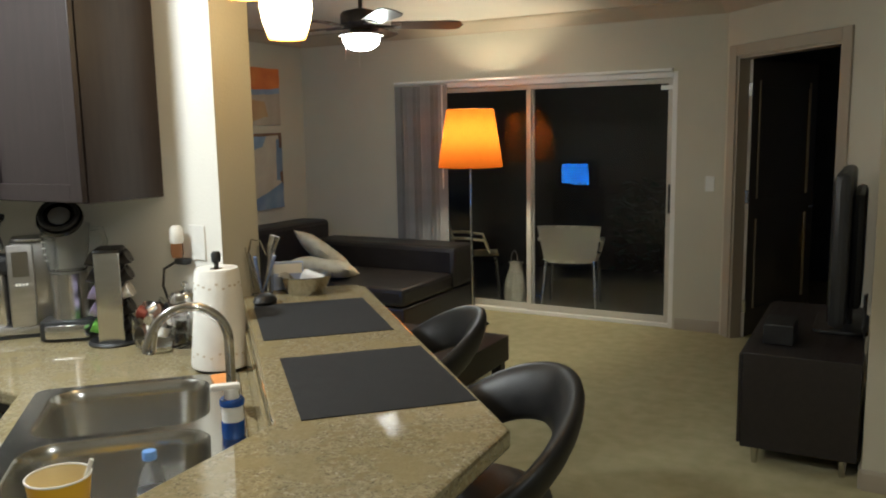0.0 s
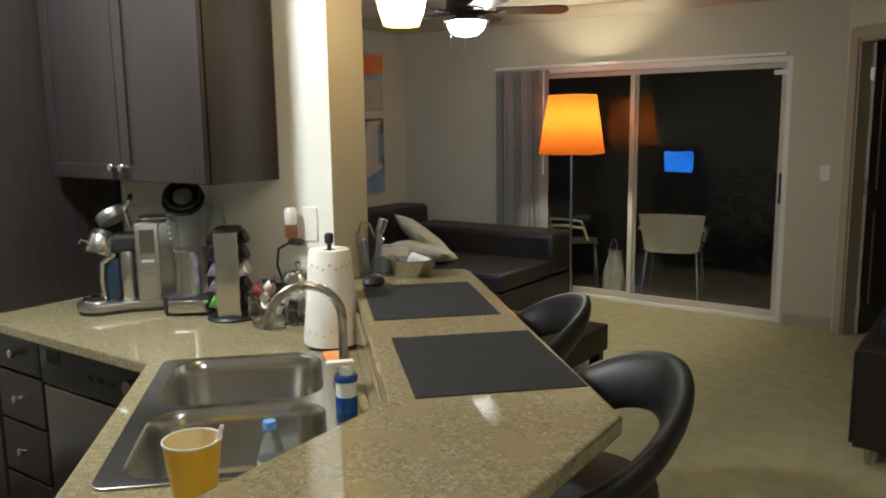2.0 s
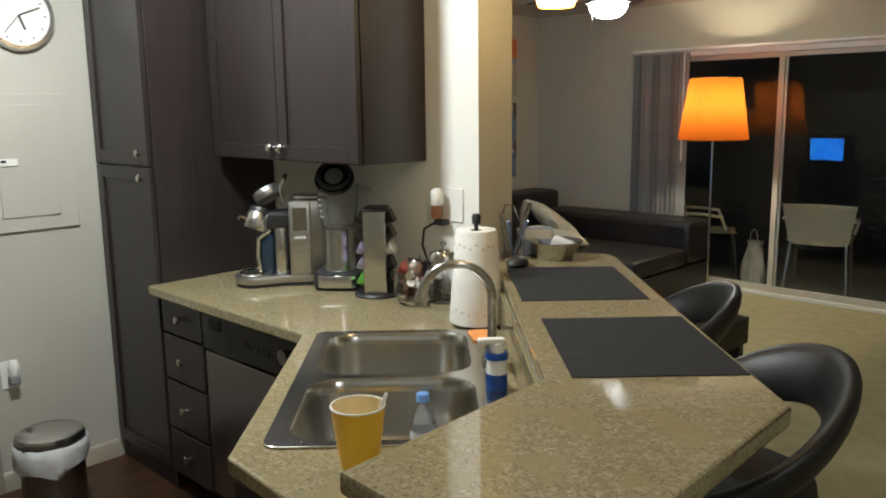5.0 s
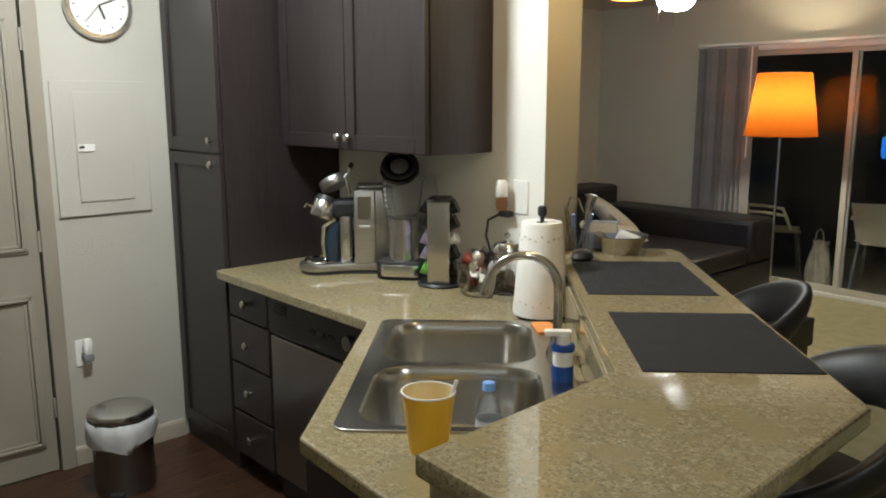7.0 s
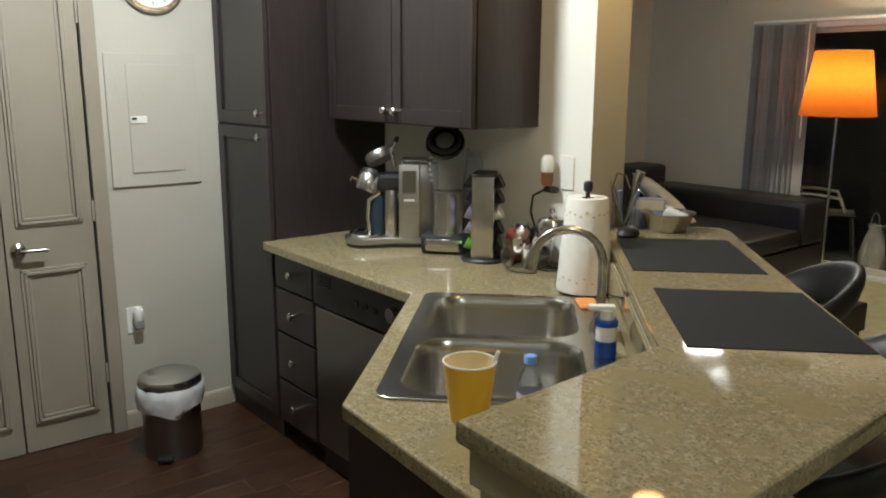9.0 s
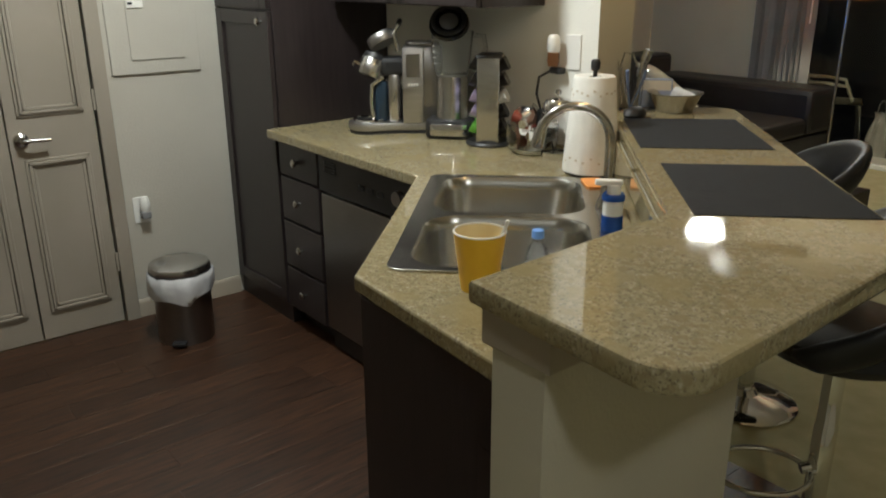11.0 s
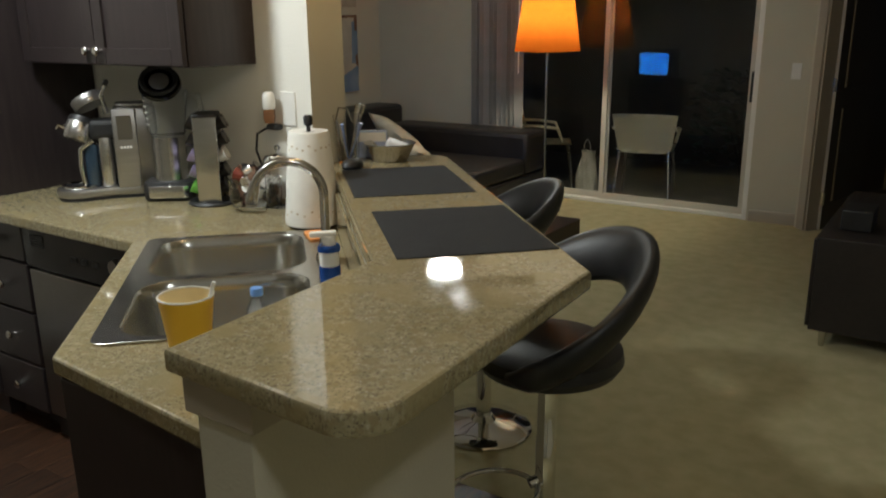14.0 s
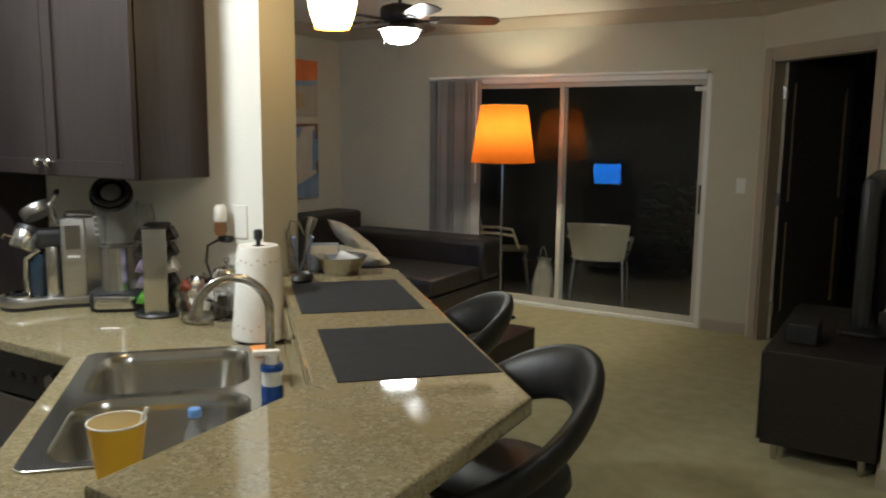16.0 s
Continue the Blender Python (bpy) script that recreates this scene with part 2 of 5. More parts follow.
def prism(outline, z0, z1, bevel=0.0, holes=(), bm=None):
    """A slab with the given outline and holes."""
    bm = bm or bmesh.new()
    flat = bm.faces.layers.int.get("flat") or bm.faces.layers.int.new("flat")
    edges = []
    for loop in (outline, *holes):
        vs = [bm.verts.new((x, y, z1)) for x, y in loop]
        edges += [bm.edges.new((a, b)) for a, b in zip(vs, vs[1:] + vs[:1])]
    if holes:
        faces = [g for g in bmesh.ops.triangle_fill(bm, use_beauty=True, use_dissolve=False, edges=edges)["geom"] if isinstance(g, bmesh.types.BMFace)]
    else:
        faces = [bm.faces.new(list({v: 0 for e in edges for v in e.verts}))]
    ext = bmesh.ops.extrude_face_region(bm, geom=faces)
    bmesh.ops.translate(bm, vec=(0, 0, z0 - z1), verts=[g for g in ext["geom"] if isinstance(g, bmesh.types.BMVert)])
    bmesh.ops.recalc_face_normals(bm, faces=bm.faces)
    if bevel:
        es = [e for e in bm.edges if len(e.link_faces) == 2 and e.calc_face_angle(0) > 0.5 and all(abs(v.co.z - z1) < 1e-5 for v in e.verts)]
        es += [e for e in bm.edges if len(e.link_faces) == 2 and e.calc_face_angle(0) > 0.5 and all(abs(v.co.z - z0) < 1e-5 for v in e.verts)]
        bmesh.ops.bevel(bm, geom=es, offset=bevel, segments=2, profile=0.5, affect="EDGES", clamp_overlap=True)
    for f in bm.faces:
        f.normal_update()
        f[flat] = int(abs(f.normal.z) > 0.98 or (len(outline) < 10 and abs(f.normal.z) < 0.02))
    return bm


def rounded(x0, x1, y0, y1, r, n=6):
    out = []
    for cx, cy, a in ((x1 - r, y0 + r, -90), (x1 - r, y1 - r, 0), (x0 + r, y1 - r, 90), (x0 + r, y0 + r, 180)):
        for k in range(n + 1):
            t = radians(a + 90 * k / n)
            out.append((cx + r * math.cos(t), cy + r * math.sin(t)))
    return out


def corner_arc(c, r, a0, a1, n=8):
    return [(c[0] + r * math.cos(radians(a0 + (a1 - a0) * k / n)), c[1] + r * math.sin(radians(a0 + (a1 - a0) * k / n))) for k in range(n + 1)]


def mesh(name, bm, material, smooth=40):
    bmesh.ops.recalc_face_normals(bm, faces=bm.faces)
    bm.normal_update()
    flat = bm.faces.layers.int.get("flat")
    for f in bm.faces:
        f.smooth = not (flat and f[flat])
    for e in bm.edges:
        e.smooth = len(e.link_faces) == 2 and e.calc_face_angle(0) < radians(smooth)
    me = bpy.data.meshes.new(name)
    bm.to_mesh(me)
    bm.free()
    me.materials.append(material)
    return me


def solid(name, bm, material, label="", category="", kind="", m=None, smooth=40, group=""):
    ob = new(name, mesh(name, bm, material, smooth))
    if m:
        ob.matrix_world = m
    return tagged(ob, label, category, group, kind)


def thing(name, m, label, category, group=""):
    ob = new(name)
    ob.empty_display_size = 0.1
    ob.matrix_world = m
    return tagged(ob, label, category, group)


def part(name, bm, material, parent, label="", smooth=40, m=None):
    ob = new(name, mesh(name, bm, material, smooth))
    ob.parent = parent
    if m:
        ob.matrix_basis = m
    return tagged(ob, label)


def again(ob, m):
    """Another part on the same mesh, at another place under the same parent."""
    o = ob.copy()
    scene.collection.objects.link(o)
    o.matrix_basis = m
    return o


# ---- the large structure ----
CEILING, GLASS_Y = 2.58, 6.60

solid("floor_living", boxes((-5.3, 2.6, -2.9, 6.66, -0.2, 0.0), (-1.19, 3.3, 6.66, 9.3, -0.2, 0.0), (2.6, 3.3, 4.0, 6.66, -0.2, 0.0)), CARPET, "beige cut-pile carpet of the living room", "carpet", "structure")
solid("ceiling", boxes((-5.3, 2.6, -2.9, 9.0, CEILING, CEILING + 0.12)), CEIL, "off-white painted ceiling", "ceiling", "structure")

# walls: the sliding door stands in wall_north
w = [(-5.26, -4.04, 6.52, 6.68, 0, CEILING), (-4.04, -1.42, 6.52, 6.68, 2.07, CEILING), (-1.42, -1.05, 6.52, 6.68, 0, CEILING)]
solid("wall_north", boxes(*w), WALL, "beige painted wall round the sliding door", "wall", "structure")
solid("wall_west_living", boxes((-5.26, -5.12, 2.13, 6.52, 0, CEILING)), WALL, "beige painted living room wall", "wall", "structure")
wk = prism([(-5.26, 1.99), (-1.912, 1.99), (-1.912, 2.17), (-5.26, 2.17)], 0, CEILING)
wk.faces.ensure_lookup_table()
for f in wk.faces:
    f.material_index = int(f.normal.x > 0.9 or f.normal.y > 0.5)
wk = solid("wall_kitchen", wk, KWALL_LIT, "white painted kitchen wall with an open end, lamplight put into its tone", "wall", "structure")
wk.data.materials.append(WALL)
solid("wall_west_kitchen", boxes((-3.80, -3.66, 0.835, 1.99, 0, CEILING), (-3.80, -3.66, -0.56, 0.835, 2.05, CEILING), (-3.80, -3.66, -2.76, -0.56, 0, CEILING)), WWALL_DIM, "painted kitchen wall with a closet opening, dimmed in its tone for weaker light", "wall", "structure")
solid("wall_closet_back", boxes((-4.5, -4.4, -1.0, 1.0, 0, CEILING)), WALL, "plain wall closing the closet", "wall", "structure")
solid("wall_south", boxes((-3.80, 2.6, -2.9, -2.76, 0, CEILING)), WALL, "plain painted wall", "wall", "structure")
solid("wall_east", boxes((2.46, 2.6, -2.76, 3.9, 0, CEILING)), WALL, "plain painted wall", "wall", "structure")
solid("wall_hall", boxes((0.0, 2.6, 3.9, 4.04, 0, CEILING), (0.0, 0.14, 4.04, 5.47, 0, CEILING)), WALL, "beige painted wall corner behind the media stand", "wall", "structure")

# the diagonal wall with the bedroom doorway: local x along the wall, local y into the bedroom
DIAG = pose(-1.05, 6.50, 0, 0, 0, -45)
solid("wall_bedroom", boxes((0.0, 0.125, 0, 0.12, 0, CEILING), (1.155, 1.485, 0, 0.12, 0, CEILING), (0.125, 1.155, 0, 0.12, 2.145, CEILING)), WALL, "beige painted diagonal wall with a doorway", "wall", "structure", DIAG)
bw = solid("trim_doorway", boxes((0.04, 0.125, -0.015, 0.0, 0, 2.228), (1.155, 1.237, -0.015, 0.0, 0, 2.228), (0.125, 1.155, -0.015, 0.0, 2.145, 2.228), bevel=0.004), TRIM, "taupe painted door casing", "door casing", "structure", DIAG)
part("jamb", boxes((0.125, 0.145, 0.0, 0.12, 0, 2.145), (1.135, 1.155, 0.0, 0.12, 0, 2.145), (0.145, 1.135, 0.0, 0.12, 2.125, 2.145)), TRIM, bw)
# the dark bedroom beyond
solid("floor_bedroom", prism([(-1.05, 6.72), (0.08, 5.6), (0.15, 5.3), (0.15, 4.04), (3.2, 4.04), (3.2, 9.2), (-1.05, 9.2)], 0.001, 0.004), CARPET, "beige bedroom carpet in the dark", "carpet", "structure")
# the dark blue of these walls stands in for the unlit room
NIGHTWALL = mat("bedroom wall darkened", (0.10, 0.11, 0.15), 0.6, color2=(0.12, 0.13, 0.17), scale=3)
solid("wall_bedroom_far", boxes((-1.19, -1.05, 6.68, 9.2, 0, CEILING), (-1.19, 0.6, 9.2, 9.3, 0, CEILING), (2.2, 3.2, 9.2, 9.3, 0, CEILING), (0.6, 2.2, 9.2, 9.3, 0, 0.8), (0.6, 2.2, 9.2, 9.3, 2.1, CEILING), (3.2, 3.3, 4.04, 9.3, 0, CEILING)), NIGHTWALL, "bedroom walls with the unlit room's darkness in their colour", "wall", "structure")
solid("ceiling_bedroom", boxes((2.6, 3.3, 4.0, 9.3, CEILING, CEILING + 0.1), (-1.19, 2.6, 9.0, 9.3, CEILING, CEILING + 0.1)), CEIL, "unlit bedroom ceiling", "ceiling", "structure")

# mouldings
def moulding(name, runs, profile, material, label, category):
    """A profile (out, up) swept along straight runs of the plan; out is to the right of the way."""
    bm = bmesh.new()
    for (x0, y0), (x1, y1) in runs:
        d = Vector((x1 - x0, y1 - y0)).normalized()
        n = Vector((d.y, -d.x))
        rows = [[bm.verts.new((x + n.x * o, y + n.y * o, u)) for o, u in profile] for x, y in ((x0, y0), (x1, y1))]
        for k in range(len(profile) - 1):
            bm.faces.new((rows[0][k], rows[1][k], rows[1][k + 1], rows[0][k + 1]))
        bm.faces.new(rows[0])
        bm.faces.new(rows[1][::-1])
    return solid(name, bm, material, label, category, "structure")


C = CEILING
crown = [(0.0, C - 0.105), (0.012, C - 0.105), (0.016, C - 0.092), (0.03, C - 0.08), (0.045, C - 0.06), (0.075, C - 0.03), (0.085, C - 0.018), (0.10, C - 0.014), (0.10, C)]
moulding("trim_crown", [((-5.12, 2.13), (-5.12, 6.52)), ((-5.12, 6.52), (-1.05, 6.52)), ((-1.06, 6.51), (0.0, 5.45)), ((0.0, 5.47), (0.0, 3.9)), ((0.0, 3.9), (2.46, 3.9)), ((-1.912, 2.17), (-5.12, 2.17))], crown, CROWN, "tan painted crown moulding", "crown moulding")
base = [(0.0, 0.0), (0.014, 0.0), (0.014, 0.075), (0.010, 0.088), (0.004, 0.095), (0.0, 0.095)]
moulding("baseboard", [((-5.12, 2.13), (-5.12, 6.52)), ((-5.12, 6.52), (-4.04, 6.52)), ((-1.40, 6.52), (-1.05, 6.52)), ((-0.17, 5.62), (0.0, 5.45)), ((0.0, 5.45), (0.0, 3.9)), ((0.0, 3.9), (2.46, 3.9)), ((-3.66, 0.892), (-3.66, 1.40)), ((-1.912, 2.17), (-5.12, 2.17))], base, TRIM, "taupe painted baseboard", "baseboard")

# ---- sliding glass door ----
sl = thing("window_sliding_door", pose(0, GLASS_Y, 0), "white aluminium sliding glass door, closed, dark outside", "sliding door")
sl["kind"] = "structure"
part("frame", boxes((-4.04, -4.00, -0.075, 0.06, 0, 2.07), (-1.46, -1.42, -0.075, 0.06, 0, 2.07), (-4.00, -1.46, -0.075, 0.06, 2.02, 2.07), (-4.00, -1.46, -0.06, 0.06, 0, 0.03), bevel=0.004), WHITE, sl)
GREYALU = mat("aluminium", (0.52, 0.49, 0.42), 0.4, 0.0, color2=(0.56, 0.53, 0.46), scale=6)
for name, x0, x1, y in (("fixed_sash", -4.00, -2.665, 0.02), ("sliding_sash", -2.725, -1.46, -0.012)):
    s = part(name, boxes((x0, x0 + 0.045, y - 0.012, y + 0.012, 0.03, 2.03), (x1 - 0.045, x1, y - 0.012, y + 0.012, 0.03, 2.03), (x0 + 0.045, x1 - 0.045, y - 0.012, y + 0.012, 1.98, 2.03), (x0 + 0.045, x1 - 0.045, y - 0.012, y + 0.012, 0.03, 0.085), bevel=0.003), GREYALU, sl)
    pn = part("pane", boxes((x0 + 0.04, x1 - 0.04, y - 0.003, y + 0.003, 0.08, 1.995)), DOORGLASS, s, "clear glass pane")
    pn.visible_shadow = False
part("handle", boxes((-1.485, -1.46, -0.06, -0.024, 0.94, 1.18), bevel=0.008), BLACK, sl, "dark pull handle")
part("latch", boxes((-1.56, -1.43, -0.045, -0.024, 1.93, 1.965), (-1.46, -1.43, -0.045, -0.024, 1.86, 1.93), bevel=0.003), WHITE, sl, "white security latch")

vb = thing("vertical_blinds", pose(0, 6.47, 0), "grey vertical blinds drawn to one side", "blinds")
part("headrail", boxes((-4.00, -1.45, -0.02, 0.025, 2.065, 2.09), bevel=0.004), WHITE, vb)
slat = None
for k in range(11):
    x = -3.955 + 0.046 * k
    m = pose(x, -0.005 + 0.004 * math.sin(k * 2.1), 0.05, 0, 0, 62 + 14 * math.sin(k * 1.7))
    if slat is None:
        slat = part("slat", boxes((-0.043, 0.043, -0.0012, 0.0012, 0, 2.0)), BLIND, vb, m=m)
    else:
        again(slat, m)
part("wand", tube([(-3.49, -0.02, 1.12), (-3.49, -0.02, 2.05)], 0.006), WHITE, vb)

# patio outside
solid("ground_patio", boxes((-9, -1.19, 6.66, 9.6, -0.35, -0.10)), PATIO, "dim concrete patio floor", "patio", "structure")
# added backdrop: hides the horizon, its dark colour stands in for the night
solid("backdrop_patio", boxes((-9, -1.19, 9.6, 9.75, -0.35, 2.7)), mat("night backdrop", (0.045, 0.041, 0.034), 0.8, color2=(0.065, 0.058, 0.048), scale=4), "added backdrop in a night-dark colour that hides the horizon", "wall", "structure")
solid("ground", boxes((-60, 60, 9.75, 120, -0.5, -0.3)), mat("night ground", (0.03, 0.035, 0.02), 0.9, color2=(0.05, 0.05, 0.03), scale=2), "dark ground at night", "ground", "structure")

# ---- pony wall that carries the bar ----
pony = [(-0.965, 0.66), (-0.845, 0.66), (-0.845, 1.235), (-1.76, 2.15), (-1.91, 2.165), (-1.91, 2.07), (-0.965, 1.125)]
solid("wall_pony", prism(pony, 0, 1.03), WALL, "tan painted half wall under the bar", "half wall", "structure")
cap = [(-0.975, 0.645), (-0.822, 0.645), (-0.822, 1.245), (-1.73, 2.153), (-1.908, 2.165), (-1.908, 2.073), (-0.955, 1.12)]
solid("trim_bar", prism(cap, 0.955, 1.0295, bevel=0.004), TRIM, "taupe wooden trim under the bar top", "trim", "structure")

BAR = [(-0.982, 0.622)] + corner_arc((-0.645, 0.680), 0.080, -88, 0) + [(-0.585, 1.34)] + corner_arc((-1.66, 2.36), 0.06, 40, 130) + [(-1.90, 2.27), (-1.909, 2.21), (-1.909, 2.067), (-1.010, 1.168)]
solid("bar_counter", prism(BAR, 1.03, 1.07, bevel=0.007), GRANITE, "speckled beige granite bar top on the half wall", "bar top")

COUNTER = [(-3.138, 1.985), (-3.138, 1.355), (-2.086, 1.348), (-1.461, 0.708), (-0.970, 0.666), (-0.970, 1.122), (-1.835, 1.987)]
SINK = pose(-1.571, 1.256, 0.915, 0, 0, 45)
hole = [tuple((SINK @ Vector((x, y, 0)))[:2]) for x, y in rounded(-0.235, 0.280, -0.42, 0.42, 0.04, 3)]
solid("kitchen_counter", prism(COUNTER, 0.875, 0.915, bevel=0.006, holes=[hole]), GRANITE, "speckled beige granite kitchen worktop", "worktop")
solid("backsplash", prism([(-3.138, 1.988), (-3.138, 1.972), (-1.905, 1.972), (-1.905, 1.988)], 0.915, 0.945, bevel=0.002), GRANITE, "low granite splash against the wall", "backsplash")

solid("backsplash_bar", prism([(-0.974, 0.70), (-0.9655, 0.70), (-0.9655, 1.1235), (-1.8285, 1.9865), (-1.8405, 1.9865), (-0.974, 1.120)], 0.9155, 1.0298, bevel=0.001), GRANITE, "granite facing of the half wall behind the sink", "backsplash")

# ---- lights in the place ----
def dome_light(name, x, y, strength, label, size=1.0):
    t = thing(name, pose(x, y, CEILING), label, "ceiling light")
    part("rim", lathe([(0.0, -0.001), (0.175 * size, -0.001), (0.18 * size, -0.02), (0.165 * size, -0.03), (0.0, -0.03)]), NICKEL, t)
    part("dome", lathe([(0.16 * size, -0.03), (0.155 * size, -0.055), (0.13 * size, -0.08), (0.08 * size, -0.1), (0.0, -0.108)]), glow(name + " glass", (1.0, 0.975, 0.885), strength), t)
    return t


dome_light("kitchen_ceiling_light", -2.43, 0.85, KITCHEN_GLOW, "round frosted ceiling light of the kitchen, lit", 0.62)
dome_light("hall_ceiling_light", 0.65, -0.17, HALL_GLOW, "round frosted ceiling light of the hall, lit", 0.62)

# ---- kitchen units ----
def shaker(bm, x0, x1, z0, z1, y, depth=0.02, rail=0.055):
    """A framed door whose front is at y, facing -y."""
    box(bm, x0, x0 + rail, y, y + depth, z0, z1, 0.002)
    box(bm, x1 - rail, x1, y, y + depth, z0, z1, 0.002)
    box(bm, x0 + rail, x1 - rail, y, y + depth, z0, z0 + rail, 0.002)
    box(bm, x0 + rail, x1 - rail, y, y + depth, z1 - rail, z1, 0.002)
    box(bm, x0 + rail - 0.004, x1 - rail + 0.004, y + 0.009, y + depth - 0.002, z0 + rail - 0.004, z1 - rail + 0.004)
    return bm


def knob(parent, x, y, z):
    return part("knob", lathe([(0.0, 0.0), (0.007, 0.0), (0.006, 0.012), (0.016, 0.018), (0.017, 0.024), (0.012, 0.029), (0.0, 0.03)], 20), NICKEL, parent, "nickel knob", m=pose(x, y, z, 90))


# wall cabinet
uc = thing("wall_cabinet", pose(0, 0, 0), "espresso-stained two-door wall cabinet above the worktop", "cabinet")
part("body", boxes((-3.10, -2.165, 1.69, 1.988, 1.418, 2.33), bevel=0.002), ESPRESSO, uc)
for x0, x1, kx in ((-3.098, -2.635, -2.665), (-2.631, -2.168, -2.60)):
    d = part("door", shaker(bmesh.new(), x0, x1, 1.423, 2.325, 1.667), ESPRESSO, uc)
    knob(d, kx, 1.667, 1.468)
part("crown", boxes((-3.10, -2.15, 1.65, 1.988, 2.33, 2.39), bevel=0.01), ESPRESSO, uc)

# tall pantry
pc = thing("pantry_cabinet", pose(0, 0, 0), "tall espresso-stained pantry cabinet with two doors", "cabinet")
part("body", boxes((-3.655, -3.142, 1.42, 1.985, 0.0, 2.39), bevel=0.002), ESPRESSO, pc)
for z0, z1, kz in ((0.11, 1.385, 1.345), (1.395, 2.36, 1.445)):
    d = part("door", shaker(bmesh.new(), -3.645, -3.15, z0, z1, 1.398), ESPRESSO, pc)
    knob(d, -3.195, 1.398, kz)

# drawer unit
du = thing("drawer_unit", pose(0, 0, 0), "espresso-stained base unit with four drawers", "cabinet")
part("body", boxes((-3.138, -2.81, 1.42, 1.98, 0.10, 0.874), (-3.138, -2.81, 1.48, 1.98, 0.0, 0.10)), ESPRESSO, du)
for z0, z1 in ((0.722, 0.865), (0.525, 0.712), (0.31, 0.515), (0.11, 0.30)):
    d = part("drawer", boxes((-3.13, -2.815, 1.40, 1.42, z0, z1), bevel=0.004), ESPRESSO, du)
    knob(d, -2.972, 1.40, (z0 + z1) / 2)

# dishwasher
dw = thing("dishwasher", pose(0, 0, 0), "stainless steel dishwasher with a black control panel", "dishwasher")
part("body", boxes((-2.80, -2.17, 1.43, 1.98, 0.02, 0.874)), BLACK, dw)
part("door", boxes((-2.795, -2.175, 1.40, 1.43, 0.12, 0.705), bevel=0.006), DARKSTEEL, dw, "brushed steel door")
cp = part("control_panel", boxes((-2.795, -2.175, 1.392, 1.43, 0.715, 0.868), bevel=0.006), GLOSSBLACK, dw, "gloss black control panel")
part("vent", boxes(*[(-2.74, -2.66, 1.388, 1.394, 0.80 + 0.012 * k, 0.806 + 0.012 * k) for k in range(4)]), BLACK, cp)
for x in (-2.50, -2.44, -2.38):
    part("button", boxes((x, x + 0.035, 1.388, 1.394, 0.775, 0.795), bevel=0.002), BLACK, cp)
part("dial", lathe([(0, 0), (0.028, 0), (0.026, 0.014), (0, 0.015)], 24), DARKSTEEL, cp, m=pose(-2.25, 1.392, 0.795, 90))
part("toe_plate", boxes((-2.795, -2.175, 1.47, 1.48, 0.0, 0.11)), BLACK, dw)

# corner sink unit
su = thing("sink_unit", pose(0, 0, 0), "espresso-stained diagonal sink base unit", "cabinet")
part("body", prism([(-2.155, 1.41), (-2.06, 1.41), (-1.445, 0.735), (-0.985, 0.70), (-0.985, 1.095), (-1.88, 1.98), (-2.155, 1.98)], 0.10, 0.70), ESPRESSO, su)
part("plinth", prism([(-2.155, 1.49), (-2.02, 1.49), (-1.42, 0.79), (-0.985, 0.76), (-0.985, 1.095), (-1.88, 1.98), (-2.155, 1.98)], 0.0, 0.10), ESPRESSO, su)
part("end_panel", boxes((-1.435, -0.978, 0.705, 0.725, 0.0, 0.874), bevel=0.001), ESPRESSO, su, "plain dark end panel")
part("face_frame", prism([(-2.08, 1.40), (-1.447, 0.722), (-1.43, 0.74), (-2.06, 1.42)], 0.62, 0.874), ESPRESSO, su)

# ---- stainless sink: local x across, y away from the room ----
sk = thing("kitchen_sink", SINK, "double-bowl stainless steel sink set in the worktop", "sink")
b1, b2 = (-0.205, 0.215, 0.017, 0.408), (-0.205, 0.215, -0.408, -0.017)
part("rim", prism(rounded(-0.25, 0.300, -0.435, 0.435, 0.035), 0.0005, 0.006, bevel=0.002, holes=[rounded(*b1, 0.085, 8), rounded(*b2, 0.085, 8)]), SINKSTEEL, sk)
for bx in (b1, b2):
    bm = bmesh.new()
    rings = []
    for inset, r, z in ((0, 0.085, 0.004), (0.006, 0.08, -0.004), (0.012, 0.075, -0.03), (0.024, 0.07, -0.14), (0.04, 0.065, -0.168), (0.075, 0.05, -0.18), (0.15, 0.03, -0.184)):
        rings.append([bm.verts.new((x, y, z)) for x, y in rounded(bx[0] + inset, bx[1] - inset, bx[2] + inset, bx[3] - inset, r, 8)])
    for a, b in zip(rings, rings[1:]):
        for k in range(len(a)):
            j = (k + 1) % len(a)
            bm.faces.new((a[k], a[j], b[j], b[k]))
    bm.faces.new(rings[-1])
    bowl = part("bowl", bm, SINKSTEEL, sk, smooth=60)
    part("drain", lathe([(0.0, -0.181), (0.02, -0.181), (0.036, -0.183), (0.042, -0.1795), (0.045, -0.183)], 28), CHROME, bowl, m=pose((bx[0] + bx[1]) / 2, (bx[2] + bx[3]) / 2, 0.0))

fc = thing("faucet", SINK @ pose(0.272, 0.10, 0.006), "brushed nickel gooseneck kitchen faucet", "faucet")
part("base", lathe([(0.0, 0), (0.03, 0), (0.028, 0.012), (0.02, 0.03), (0.017, 0.06), (0, 0.06)]), NICKEL, fc)
arc = [(0, 0, 0.05), (0, 0, 0.17)] + [(-0.095 + 0.095 * math.cos(radians(a)), 0, 0.18 + 0.095 * math.sin(radians(a))) for a in range(0, 166, 11)]
part("spout", tube(arc, 0.0125, 16), NICKEL, fc)
